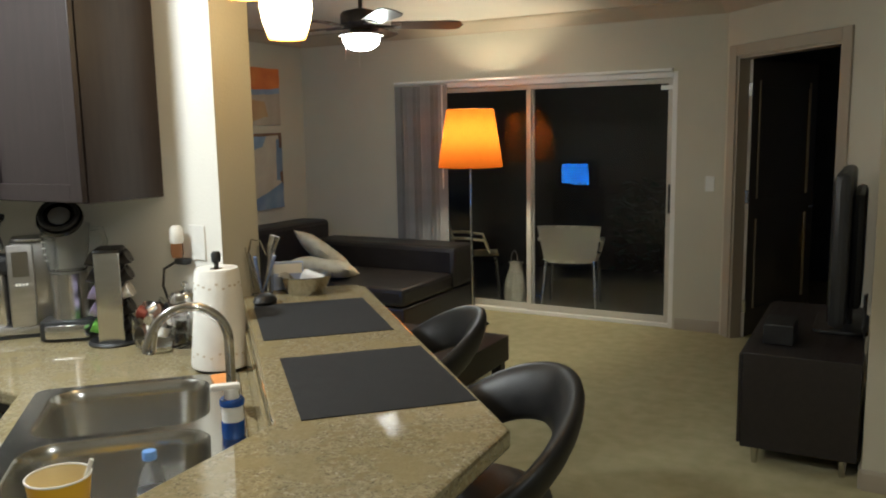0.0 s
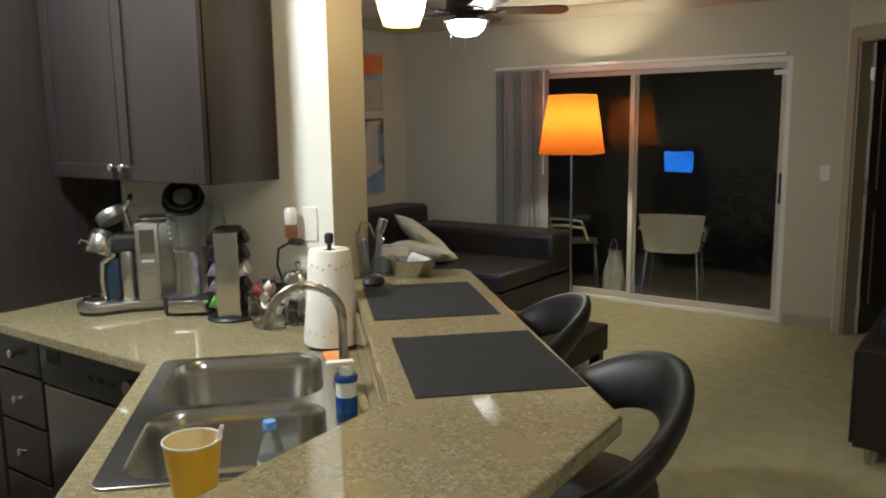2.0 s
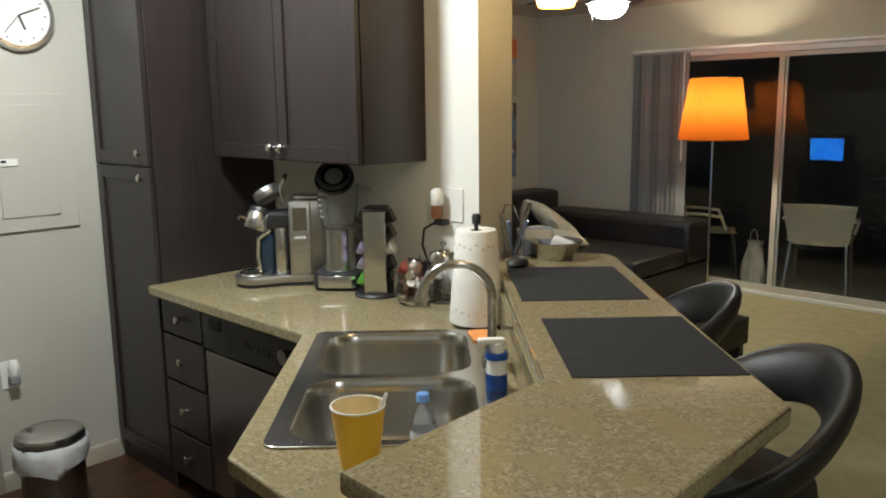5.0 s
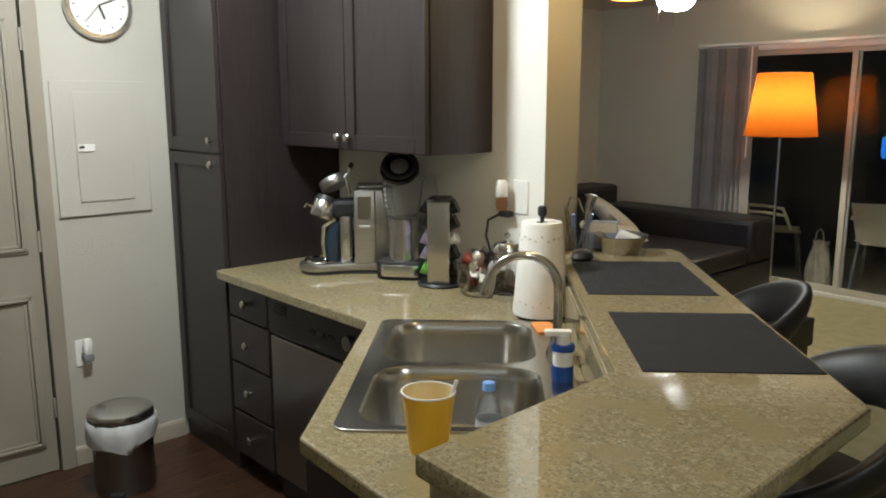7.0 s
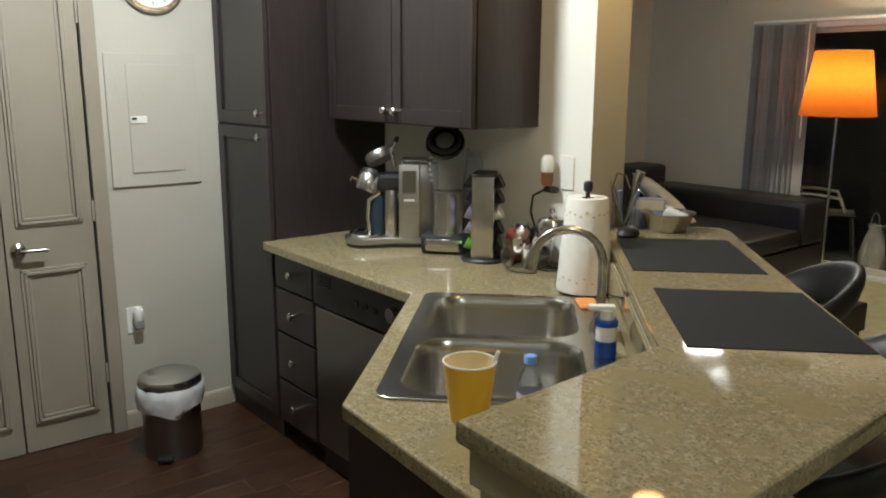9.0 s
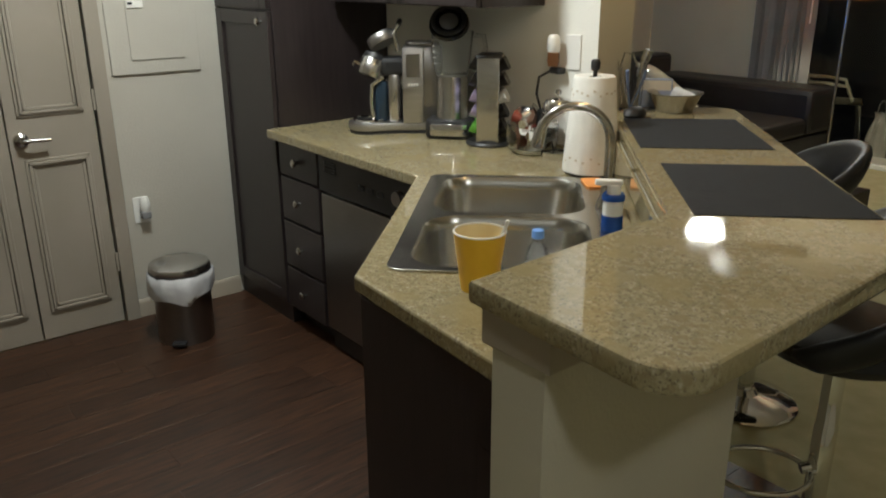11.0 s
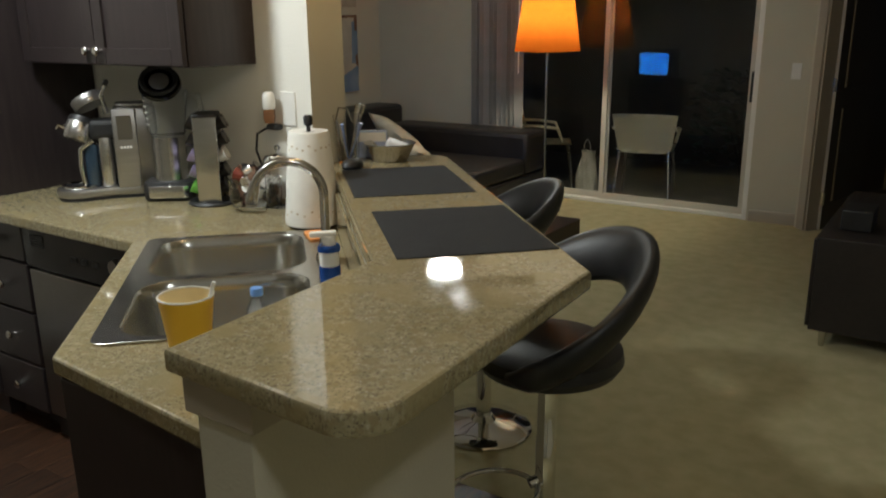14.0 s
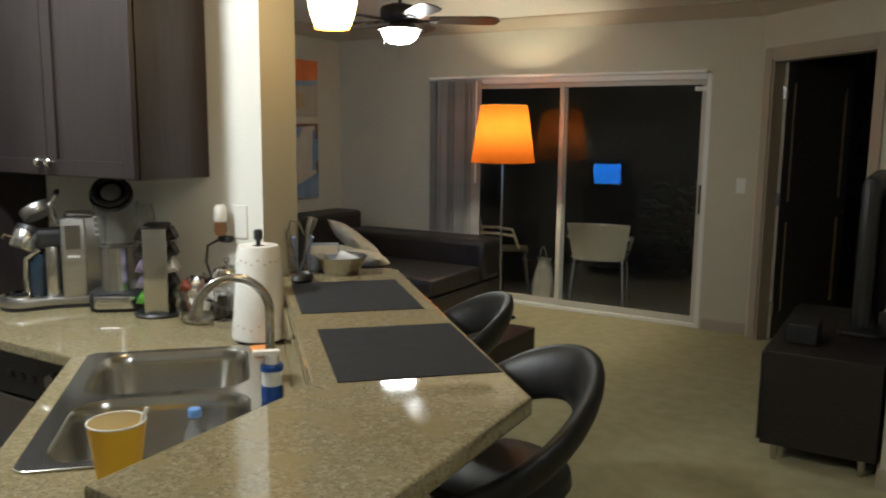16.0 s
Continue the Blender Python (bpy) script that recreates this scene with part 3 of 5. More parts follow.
part("spray_head", tube([(-0.182, 0, 0.216), (-0.188, 0, 0.198), (-0.194, 0, 0.173), (-0.196, 0, 0.163)], 0.015, 16, radii=[0.014, 0.016, 0.018, 0.015]), NICKEL, fc)
part("lever", tube([(0.0, -0.015, 0.045), (0.0, -0.06, 0.06), (0.0, -0.095, 0.075)], 0.006, 10, radii=[0.009, 0.007, 0.005]), NICKEL, fc)

# ---- placemats ----
def placemat(x, y, length):
    bm = bmesh.new()
    nx, ny = 22, 26
    g = [[bm.verts.new((0.36 * i / nx, length * j / ny, 0.0022 + 0.0012 * noise.noise((i * 0.35 + x * 9, j * 0.35, 2.0)))) for j in range(ny + 1)] for i in range(nx + 1)]
    for i in range(nx):
        for j in range(ny):
            bm.faces.new((g[i][j], g[i + 1][j], g[i + 1][j + 1], g[i][j + 1]))
    ext = bmesh.ops.extrude_face_region(bm, geom=bm.faces[:])
    for v in ext["geom"]:
        if isinstance(v, bmesh.types.BMVert):
            v.co.z = 0.0003
    return solid("placemat", bm, CLOTH, "charcoal woven placemat on the granite bar", "placemat", m=pose(x, y, 1.07, 0, 0, 45), group="placemats on the bar")


placemat(-0.964, 1.200, 0.455)
placemat(-1.441, 1.640, 0.47)


# ---- bar stools ----
def bar_stool(m, label):
    t = thing("bar_stool", m, label, "bar stool", "stools at the bar")
    part("base", lathe([(0, 0), (0.190, 0), (0.193, 0.006), (0.185, 0.014), (0.12, 0.026), (0.05, 0.04), (0.035, 0.06), (0, 0.062)], 40), CHROME, t, "round chrome foot")
    part("column", lathe([(0.0, 0.05), (0.03, 0.05), (0.03, 0.40), (0.027, 0.405), (0.027, 0.608), (0, 0.608)], 24), CHROME, t, "chrome gas lift column")
    ring = [(0.0 + 0.11 * math.cos(a), -0.16 + 0.13 * math.sin(a), 0.26) for a in [math.pi * 2 * k / 28 for k in range(28)]]
    part("footrest", tube(ring, 0.0075, 10, closed=True), CHROME, t)
    part("bracket", tube([(0, -0.02, 0.27), (0, -0.05, 0.262)], 0.016, 10), CHROME, t)
    part("plate", boxes((-0.09, 0.09, -0.09, 0.09, 0.606, 0.6225), bevel=0.005), BLACK, t)
    part("lever", tube([(-0.02, 0.05, 0.59), (-0.06, 0.12, 0.578), (-0.09, 0.18, 0.578)], 0.006, 8, radii=[0.006, 0.006, 0.012]), CHROME, t)
    # round upholstered seat
    part("seat", lathe([(0, 0.622), (0.15, 0.622), (0.192, 0.630), (0.208, 0.655), (0.203, 0.685), (0.17, 0.702), (0.1, 0.707), (0, 0.704)], 40), LEATHER, t)
    # padded horseshoe back: a wide band, low at the arms and high behind
    bm = bmesh.new()
    rings = []
    for k in range(49):
        s = -1 + 2 * k / 48
        a = radians(90 + 146 * s)
        h = 0.668 + 0.250 * (math.cos(math.pi * min(1, abs(s) * 1.02)) * 0.5 + 0.5) ** 0.8
        r = 0.214 + 0.036 * (1 - abs(s))
        end = min(1, 6 * (1 - abs(s)) + 0.35)
        thick, tall = 0.032 * end, (0.040 + 0.042 * (1 - s * s)) * end
        out = Vector((math.cos(a), math.sin(a), 0))
        c = out * r + Vector((0, 0, h))
        lean = 0.35
        up = Vector((out.x * lean, out.y * lean, 1)).normalized()
        rings.append([bm.verts.new(c + out * (thick * math.cos(q)) + up * (tall * math.sin(q))) for q in [2 * math.pi * i / 16 for i in range(16)]])
    for x, y in zip(rings, rings[1:]):
        for i in range(16):
            bm.faces.new((x[i], x[(i + 1) % 16], y[(i + 1) % 16], y[i]))
    bm.faces.new(rings[0][::-1])
    bm.faces.new(rings[-1])
    part("backrest", bm, LEATHER, t, "padded horseshoe backrest", smooth=70)
    return t


st = bar_stool(pose(-0.888, 1.79, 0, 0, 0, -38), "black leather bar stool with chrome column at the bar")
copy_thing(st, pose(-1.45, 2.39, 0, 0, 0, -50))

# ---- living room ----
lp = thing("floor_lamp", pose(-2.975, 5.98, 0), "chrome floor lamp with a glowing orange cone shade", "floor lamp")
part("base", lathe([(0, 0), (0.14, 0), (0.143, 0.008), (0.13, 0.016), (0.02, 0.026), (0, 0.026)], 40), CHROME, lp)
part("pole", lathe([(0, 0.02), (0.011, 0.02), (0.011, 1.54), (0, 1.54)], 16), STEEL, lp)
bm = lathe([(0.268, 1.335), (0.195, 1.81)], 48)
shade = part("shade", bm, shade_cloth("orange shade cloth", (0.185, 0.0425, 0.003)), lp, "orange fabric cone shade, lit")
part("wire", tube([(0.194 * math.cos(2 * math.pi * k / 32), 0.194 * math.sin(2 * math.pi * k / 32), 1.81) for k in range(32)], 0.003, 6, closed=True), NICKEL, shade)
part("bulb", lathe([(0, 1.54), (0.014, 1.54), (0.016, 1.57), (0.03, 1.61), (0.03, 1.63), (0.018, 1.655), (0, 1.66)], 20), glow("bulb glass", (1.0, 0.84, 0.55), BULB_GLOW), lp)

sofa = thing("sectional_sofa", pose(0, 0, 0), "black leather corner sofa along two walls", "sofa")
part("seat_base", boxes((-5.10, -3.16, 5.17, 6.42, 0.05, 0.28), bevel=0.02), SOFA, sofa)
part("chaise_base", boxes((-5.10, -4.20, 3.6, 5.165, 0.05, 0.28), bevel=0.02), SOFA, sofa)
part("seat_cushion", boxes((-4.19, -3.165, 5.165, 6.0, 0.285, 0.43), bevel=0.035), SOFA, sofa)
part("seat_cushion", boxes((-4.75, -4.20, 3.62, 6.0, 0.285, 0.43), bevel=0.035), SOFA, sofa)
part("backrest", boxes((-4.72, -3.16, 6.02, 6.42, 0.285, 0.645), bevel=0.045), SOFA, sofa)
part("backrest", boxes((-5.10, -4.76, 3.60, 6.42, 0.285, 0.80), bevel=0.045), SOFA, sofa)
for x, y in ((-3.25, 5.25), (-3.25, 6.34), (-5.0, 3.7), (-4.3, 3.7)):
    part("foot", lathe([(0, 0), (0.025, 0), (0.03, 0.055), (0, 0.055)], 14), BLACK, sofa, m=pose(x, y, 0))


def pillow(m, label, w=0.5, h=0.5, t=0.075):
    bm = bmesh.new()
    n = 18
    for sgn in (1, -1):
        g = [[None] * (n + 1) for _ in range(n + 1)]
        for i in range(n + 1):
            for j in range(n + 1):
                u, v = -1 + 2 * i / n, -1 + 2 * j / n
                pin = 1 - 0.10 * (u * u) * (1 - v * v) - 0.0
                pin2 = 1 - 0.10 * (v * v) * (1 - u * u)
                hgt = t * ((1 - u ** 4) * (1 - v ** 4)) ** 0.6
                wr = 0.012 * noise.noise((u * 2.3 + 5 * sgn, v * 2.3, h)) * (1 - u ** 4) * (1 - v ** 4)
                g[i][j] = bm.verts.new((u * w / 2 * pin2, v * h / 2 * pin, sgn * hgt + wr))
        for i in range(n):
            for j in range(n):
                bm.faces.new((g[i][j], g[i + 1][j], g[i + 1][j + 1], g[i][j + 1]))
    bmesh.ops.remove_doubles(bm, verts=bm.verts, dist=0.0008)
    return solid("cushion", bm, PILLOW, label, "cushion", m=m, smooth=80, group="cushions on the sofa")


pillow(pose(-4.13, 5.50, 0.60, -38, 16, -22), "cream fabric cushion leaning on the sofa back")
pillow(pose(-4.05, 5.38, 0.515, -14, 8, 20), "cream fabric cushion lying on the sofa seat", 0.5, 0.45)

ct = thing("coffee_table", pose(0, 0, 0), "low dark wooden coffee table on the carpet", "coffee table")
part("top", boxes((-3.10, -2.08, 3.95, 4.72, 0.13, 0.30), bevel=0.006), WENGE, ct)
for x in (-3.08, -2.17):
    for y in (3.97, 4.63):
        part("leg", boxes((x, x + 0.07, y, y + 0.07, 0, 0.13), bevel=0.004), WENGE, ct)

# paintings on the living room wall
def paint_patch(parent, name, outline, paint, lift):
    """A thin, uneven patch of paint on the canvas, outline in (y, z)."""
    pts = []
    for k, (y, z) in enumerate(outline):
        y2, z2 = outline[(k + 1) % len(outline)]
        for f in (0.0, 0.25, 0.5, 0.75):
            yy, zz = y + (y2 - y) * f, z + (z2 - z) * f
            inside = 5.452 < yy < 6.128
            pts.append((yy + (0.012 * noise.noise((yy * 9, zz * 9, lift * 900)) if inside else 0), zz + 0.012 * noise.noise((yy * 9 + 4, zz * 9, lift * 700)) * inside))
    bm = bmesh.new()
    front = [bm.verts.new((lift, y, z)) for y, z in pts]
    back = [bm.verts.new((0.034, y, z)) for y, z in pts]
    bm.faces.new(front)
    for i in range(len(pts)):
        j = (i + 1) % len(pts)
        bm.faces.new((front[i], back[i], back[j], front[j]))
    part(name, bm, paint, parent)


def paint(name, c, c2):
    return mat(name, c, 0.55, color2=c2, scale=6, detail=6, vary=0.2, bump=0.3, bump_scale=60)


CREAM_P = paint("cream paint", (0.46, 0.40, 0.31), (0.54, 0.48, 0.38))
ORANGE_P = paint("burnt orange paint", (0.50, 0.12, 0.03), (0.60, 0.20, 0.05))
BLUE_P = paint("grey blue paint", (0.16, 0.24, 0.36), (0.26, 0.34, 0.44))
UMBER_P = paint("umber paint", (0.12, 0.06, 0.035), (0.20, 0.10, 0.05))
OCHRE_P = paint("ochre paint", (0.50, 0.31, 0.14), (0.54, 0.38, 0.20))

p = thing("painting", pose(-5.12, 0, 0), "abstract canvas in orange, cream and blue", "painting", "paintings on the wall")
part("canvas", boxes((0.0, 0.035, 5.45, 6.13, 1.72, 2.25), bevel=0.004), CREAM_P, p)
paint_patch(p, "orange_patch", [(5.455, 2.02), (5.80, 2.04), (6.125, 2.06), (6.125, 2.245), (5.455, 2.245)], ORANGE_P, 0.0362)
paint_patch(p, "blue_stroke", [(5.455, 1.99), (5.80, 2.00), (6.125, 2.02), (6.125, 2.07), (5.80, 2.05), (5.455, 2.03)], BLUE_P, 0.0372)
paint_patch(p, "ochre_patch", [(5.455, 1.78), (5.72, 1.76), (5.95, 1.80), (5.90, 1.93), (5.70, 1.96), (5.455, 1.92)], OCHRE_P, 0.0366)

p = thing("painting", pose(-5.12, 0, 0), "abstract canvas in cream and blue with brown edges", "painting", "paintings on the wall")
part("canvas", boxes((0.0, 0.035, 5.45, 6.13, 0.925, 1.65), bevel=0.004), CREAM_P, p)
paint_patch(p, "blue_patch", [(5.455, 0.93), (6.125, 0.93), (6.125, 1.19), (5.93, 1.10), (5.70, 1.02), (5.455, 1.04)], BLUE_P, 0.0362)
paint_patch(p, "blue_patch", [(5.455, 1.645), (5.92, 1.645), (5.84, 1.52), (5.66, 1.47), (5.455, 1.44)], BLUE_P, 0.0364)
paint_patch(p, "blue_stroke", [(6.03, 1.20), (6.125, 1.19), (6.125, 1.60), (6.05, 1.58)], BLUE_P, 0.0368)
paint_patch(p, "brown_stroke", [(5.60, 1.615), (6.125, 1.625), (6.125, 1.648), (5.60, 1.645)], UMBER_P, 0.0374)
paint_patch(p, "brown_stroke", [(6.085, 1.50), (6.125, 1.50), (6.125, 1.62), (6.07, 1.62)], UMBER_P, 0.0378)
paint_patch(p, "brown_stroke", [(6.09, 1.19), (6.125, 1.15), (6.125, 1.29), (6.08, 1.27)], UMBER_P, 0.0376)

# media stand and television
ms = thing("media_stand", pose(0.035, -0.06, 0), "long dark wooden media stand on short metal feet", "media stand")
part("body", boxes((-0.565, -0.055, 4.03, 5.33, 0.085, 0.555), bevel=0.004), WENGE, ms)
for x in (-0.50, -0.115):
    for y in (4.07, 5.27):
        part("foot", lathe([(0, 0), (0.014, 0), (0.02, 0.085), (0, 0.085)], 14), NICKEL, ms, m=pose(x, y, 0))
for k in range(3):
    part("door", boxes((-0.583, -0.567, 4.04 + 0.43 * k, 4.455 + 0.43 * k, 0.10, 0.54), bevel=0.003), WENGE, ms)
tv = thing("television", pose(-0.135, 4.74, 0.557, 0, 0, 0), "black television seen from its side, off", "television")
part("foot", prism(rounded(-0.13, 0.13, -0.25, 0.25, 0.05), 0, 0.02, bevel=0.005), BLACK, tv)
part("neck", boxes((-0.03, 0.05, -0.06, 0.06, 0.018, 0.12), bevel=0.01), BLACK, tv)
part("casing", boxes((-0.05, 0.03, -0.52, 0.52, 0.09, 0.84), bevel=0.03), BLACK, tv)
part("back_shell", boxes((0.03, 0.09, -0.38, 0.38, 0.16, 0.74), bevel=0.03), BLACK, tv)
part("screen", boxes((-0.054, -0.049, -0.49, 0.49, 0.12, 0.80)), GLOSSBLACK, tv)
bx = thing("console_box", pose(-0.385, 4.29, 0.557), "small black electronic box on the media stand", "console")
part("case", boxes((-0.08, 0.06, -0.12, 0.12, 0, 0.10), bevel=0.006), BLACK, bx)

# small lit television on its stand, seen mirrored in the glass
ts = thing("tv_stand", pose(-3.62, 2.56, 0), "tall black stand holding a small television", "stand")
part("top", boxes((-0.32, 0.32, -0.25, 0.25, 0.80, 0.84), bevel=0.004), BLACK, ts)
part("cabinet", boxes((-0.30, 0.30, -0.23, 0.23, 0.02, 0.80), bevel=0.004), BLACK, ts)
t2 = thing("small_television", pose(-3.62, 2.59, 0.842) @ Matrix.Diagonal((0.92, 1, 0.94, 1)), "small black television showing a plain blue screen", "television")
part("casing", boxes((-0.26, 0.26, -0.2, 0.12, 0, 0.40), bevel=0.015), BLACK, t2)
part("screen", boxes((-0.21, 0.21, 0.119, 0.124, 0.06, 0.35), bevel=0.002), glow("blue screen", (0.045, 0.28, 1.0), TV_GLOW), t2, "glowing blue screen")

# bedroom door, standing open
dr = thing("door_bedroom", DIAG @ pose(0.15, 0.10, 0, 0, 0, 112), "dark wooden panel door standing open to the bedroom", "door")
dr["kind"] = "structure"
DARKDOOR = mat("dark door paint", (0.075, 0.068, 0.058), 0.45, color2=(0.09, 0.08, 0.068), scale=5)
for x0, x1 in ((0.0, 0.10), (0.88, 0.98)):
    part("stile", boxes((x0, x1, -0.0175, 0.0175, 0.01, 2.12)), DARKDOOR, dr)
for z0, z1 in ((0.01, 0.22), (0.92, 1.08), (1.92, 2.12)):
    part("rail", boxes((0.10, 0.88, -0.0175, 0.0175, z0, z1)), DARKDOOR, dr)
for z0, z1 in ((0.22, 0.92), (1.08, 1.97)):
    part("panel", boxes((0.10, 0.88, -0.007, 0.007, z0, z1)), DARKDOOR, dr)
for z0, z1 in ((0.22, 0.92), (1.08, 1.97)):
    for x in (0.10, 0.86):
        part("panel_moulding", boxes((x, x + 0.02, -0.024, -0.0065, z0, z1), bevel=0.004), TRIM, dr)
part("leaf_edge", boxes((-0.002, 0.0, -0.017, 0.017, 0.01, 2.12)), TRIM, dr)
for z in (0.25, 1.10, 1.90):
    part("hinge", boxes((-0.01, 0.012, -0.022, 0.022, z - 0.05, z + 0.05), bevel=0.002), NICKEL, dr)
part("handle", tube([(0.91, -0.02, 0.97), (0.91, -0.06, 0.97), (0.81, -0.065, 0.97)], 0.009), NICKEL, dr)

# ceiling fan with light
fan = thing("ceiling_fan", pose(-2.87, 4.27, CEILING - 0.065) @ Matrix.Diagonal((0.93, 0.93, 0.87, 1)), "dark wood five-blade ceiling fan with a lit glass bowl", "ceiling fan")
BRONZE = mat("brushed bronze", (0.07, 0.06, 0.05), 0.6, 0.4, color2=(0.14, 0.12, 0.10), scale=12)
part("canopy", lathe([(0, 0.075), (0.07, 0.075), (0.065, 0.0), (0.015, -0.045), (0, -0.045)]), BRONZE, fan)
part("rod", lathe([(0, -0.04), (0.013, -0.04), (0.013, -0.16), (0, -0.16)], 16), BRONZE, fan)
part("motor", lathe([(0, -0.145), (0.05, -0.15), (0.12, -0.17), (0.135, -0.19), (0.135, -0.25), (0.11, -0.275), (0.07, -0.285), (0.07, -0.30), (0.09, -0.31), (0, -0.31)], 40), BRONZE, fan)
part("light_ring", lathe([(0.0, -0.31), (0.105, -0.31), (0.15, -0.322), (0.15, -0.335), (0.0, -0.333)], 40), BRONZE, fan)
part("glass_bowl", lathe([(0.118, -0.333), (0.124, -0.352), (0.110, -0.395), (0.068, -0.428), (0, -0.440)], 40), glow("fan bowl glass", (1.0, 0.95, 0.80), FAN_GLOW), fan, "lit frosted glass bowl")
BLADE = mat("fan blade wood", (0.06, 0.038, 0.025), 0.4, color2=(0.09, 0.058, 0.04), scale=6, stretch=(1, 8, 8))
blade = arm = None
for k in range(5):
    a = 33 + 72 * k
    m = pose(0, 0, -0.262, 0, 0, a) @ pose(0, 0, 0, -14, 0, 0)
    if blade is None:
        out = [(0.20, -0.058), (0.60, -0.078), (0.66, -0.064), (0.685, 0.0), (0.66, 0.064), (0.60, 0.078), (0.20, 0.058)]
        blade = part("blade", prism(out, -0.004, 0.004, bevel=0.001), BLADE, fan, m=m)
        arm = part("blade_arm", prism([(0.10, -0.018), (0.20, -0.012), (0.27, -0.035), (0.27, 0.035), (0.20, 0.012), (0.10, 0.018)], -0.014, -0.005, bevel=0.001), BRONZE, fan, m=m)
    else:
        again(blade, m)
        again(arm, m)
for x, l in ((0.06, 0.15), (-0.05, 0.09)):
    part("pull_chain", tube([(x, -0.112, -0.325), (x, -0.112, -0.42 - l)], 0.0025, 6), CHROME, fan)

# pendants over the bar
def pendant(x, y):
    t = thing("pendant_lamp", pose(x, y, 0), "amber glass pendant lamp hanging over the bar, lit", "pendant lamp", "pendants over the bar")
    part("canopy", lathe([(0, CEILING), (0.055, CEILING), (0.05, CEILING - 0.02), (0, CEILING - 0.022)]), NICKEL, t)
    part("cord", tube([(0, 0, 2.19), (0, 0, CEILING - 0.02)], 0.004, 8), NICKEL, t)
    part("cap", lathe([(0, 2.20), (0.02, 2.20), (0.026, 2.18), (0.026, 2.15), (0, 2.15)]), NICKEL, t)
    part("shade", lathe([(0.052, 1.895), (0.066, 1.935), (0.075, 1.98), (0.072, 2.04), (0.052, 2.11), (0.028, 2.165)], 36), glow("amber glass", (1.0, 0.72, 0.34), PENDANT_GLOW, (1.0, 0.33, 0.03)), t, "glowing amber glass shade")
    return t


pendant(-1.53, 1.905)
pendant(-1.14, 1.30)

# ---- west wall of the kitchen: closet doors, panel, clock, outlet, bin ----
CLOSET = mat("taupe door paint", (0.31, 0.275, 0.22), 0.4, color2=(0.34, 0.30, 0.245), scale=3)
cs = solid("trim_closet", boxes((-3.66, -3.643, 0.83, 0.892, 0, 2.10), (-3.66, -3.643, -0.62, -0.555, 0, 2.10), (-3.66, -3.643, -0.555, 0.83, 2.045, 2.10), bevel=0.004), CLOSET, "taupe painted closet door casing", "door casing", "structure")


def closet_leaf(y0, y1, handle):
    t = thing("closet_door", pose(-3.665, 0, 0), "taupe painted panelled closet door, closed", "door", "closet door leaves")
    t["kind"] = "structure"
    part("leaf", boxes((-0.03, 0.0, y0 + 0.002, y1 - 0.002, 0.012, 2.04), bevel=0.002), CLOSET, t)
    for z0, z1 in ((0.13, 0.81), (0.985, 1.93)):
        bm = bmesh.new()
        for d, e in ((0.0, 0.008), (0.012, 0.016), (0.026, 0.006)):
            a0, a1, c0, c1 = y0 + 0.045 + d, y1 - 0.045 - d, z0 + d, z1 - d
            for q in ((a0, a1, c0, c0 + 0.012), (a0, a1, c1 - 0.012, c1), (a0, a0 + 0.012, c0, c1), (a1 - 0.012, a1, c0, c1)):
                box(bm, -0.001, e, *q, 0.003)
        part("panel_moulding", bm, CLOSET, t)
    if handle:
        part("rose", lathe([(0, 0), (0.03, 0), (0.028, 0.012), (0.015, 0.02), (0.012, 0.045), (0, 0.046)], 24), NICKEL, t, m=pose(0, y0 + 0.047, 0.895, 0, 90, 0))
        part("lever", tube([(0.042, y0 + 0.047, 0.895), (0.05, y0 + 0.075, 0.895), (0.048, y0 + 0.15, 0.892)], 0.008, 10), NICKEL, t)
        for z in (0.30, 1.03, 1.85):
            part("hinge", boxes((0.0, 0.012, y1 - 0.006, y1 + 0.008, z - 0.045, z + 0.045), bevel=0.002), CLOSET, t)
    return t


closet_leaf(0.477, 0.826, True)
closet_leaf(0.130, 0.475, False)
closet_leaf(-0.210, 0.128, False)
closet_leaf(-0.553, -0.212, False)

ep = thing("breaker_panel", pose(-3.66, 0, 0), "white painted metal electrical panel on the wall", "electrical panel")
part("cover", boxes((0, 0.012, 0.914, 1.308, 1.12, 1.69), bevel=0.004), WWALL_DIM, ep)
pd = part("door", boxes((0.012, 0.018, 1.00, 1.235, 1.18, 1.645), bevel=0.003), WWALL_DIM, ep)
part("latch", boxes((0.018, 0.024, 1.005, 1.075, 1.395, 1.425), bevel=0.002), PAPER, pd)
part("latch_grip", boxes((0.0245, 0.027, 1.01, 1.03, 1.41, 1.42)), BLACK, pd)

ck = thing("wall_clock", pose(-3.66, 1.135, 2.0, 0, 90, 0), "round white wall clock with a silver rim", "clock")
part("face", lathe([(0, 0), (0.122, 0), (0.122, 0.022), (0, 0.022)], 48), PAPER, ck)
part("rim", lathe([(0.12, 0), (0.14, 0), (0.143, 0.02), (0.135, 0.034), (0.12, 0.034), (0.12, 0.02)], 48), STEEL, ck, "brushed silver rim")
for k in range(12):
    a = radians(30 * k)
    part("hour_mark", boxes((-0.006, 0.006, -0.002, 0.002, 0.0222, 0.0236)), BLACK, ck, m=pose(0.102 * math.cos(a), 0.102 * math.sin(a), 0, 0, 0, 30 * k))
for l, wd, a in ((0.06, 0.004, 20), (0.09, 0.003, 112), (0.095, 0.0012, -40)):
    part("hand_pointer", boxes((0, l, -wd, wd, 0.0245, 0.026)), BLACK, ck, m=pose(0, 0, 0, 0, 0, a))

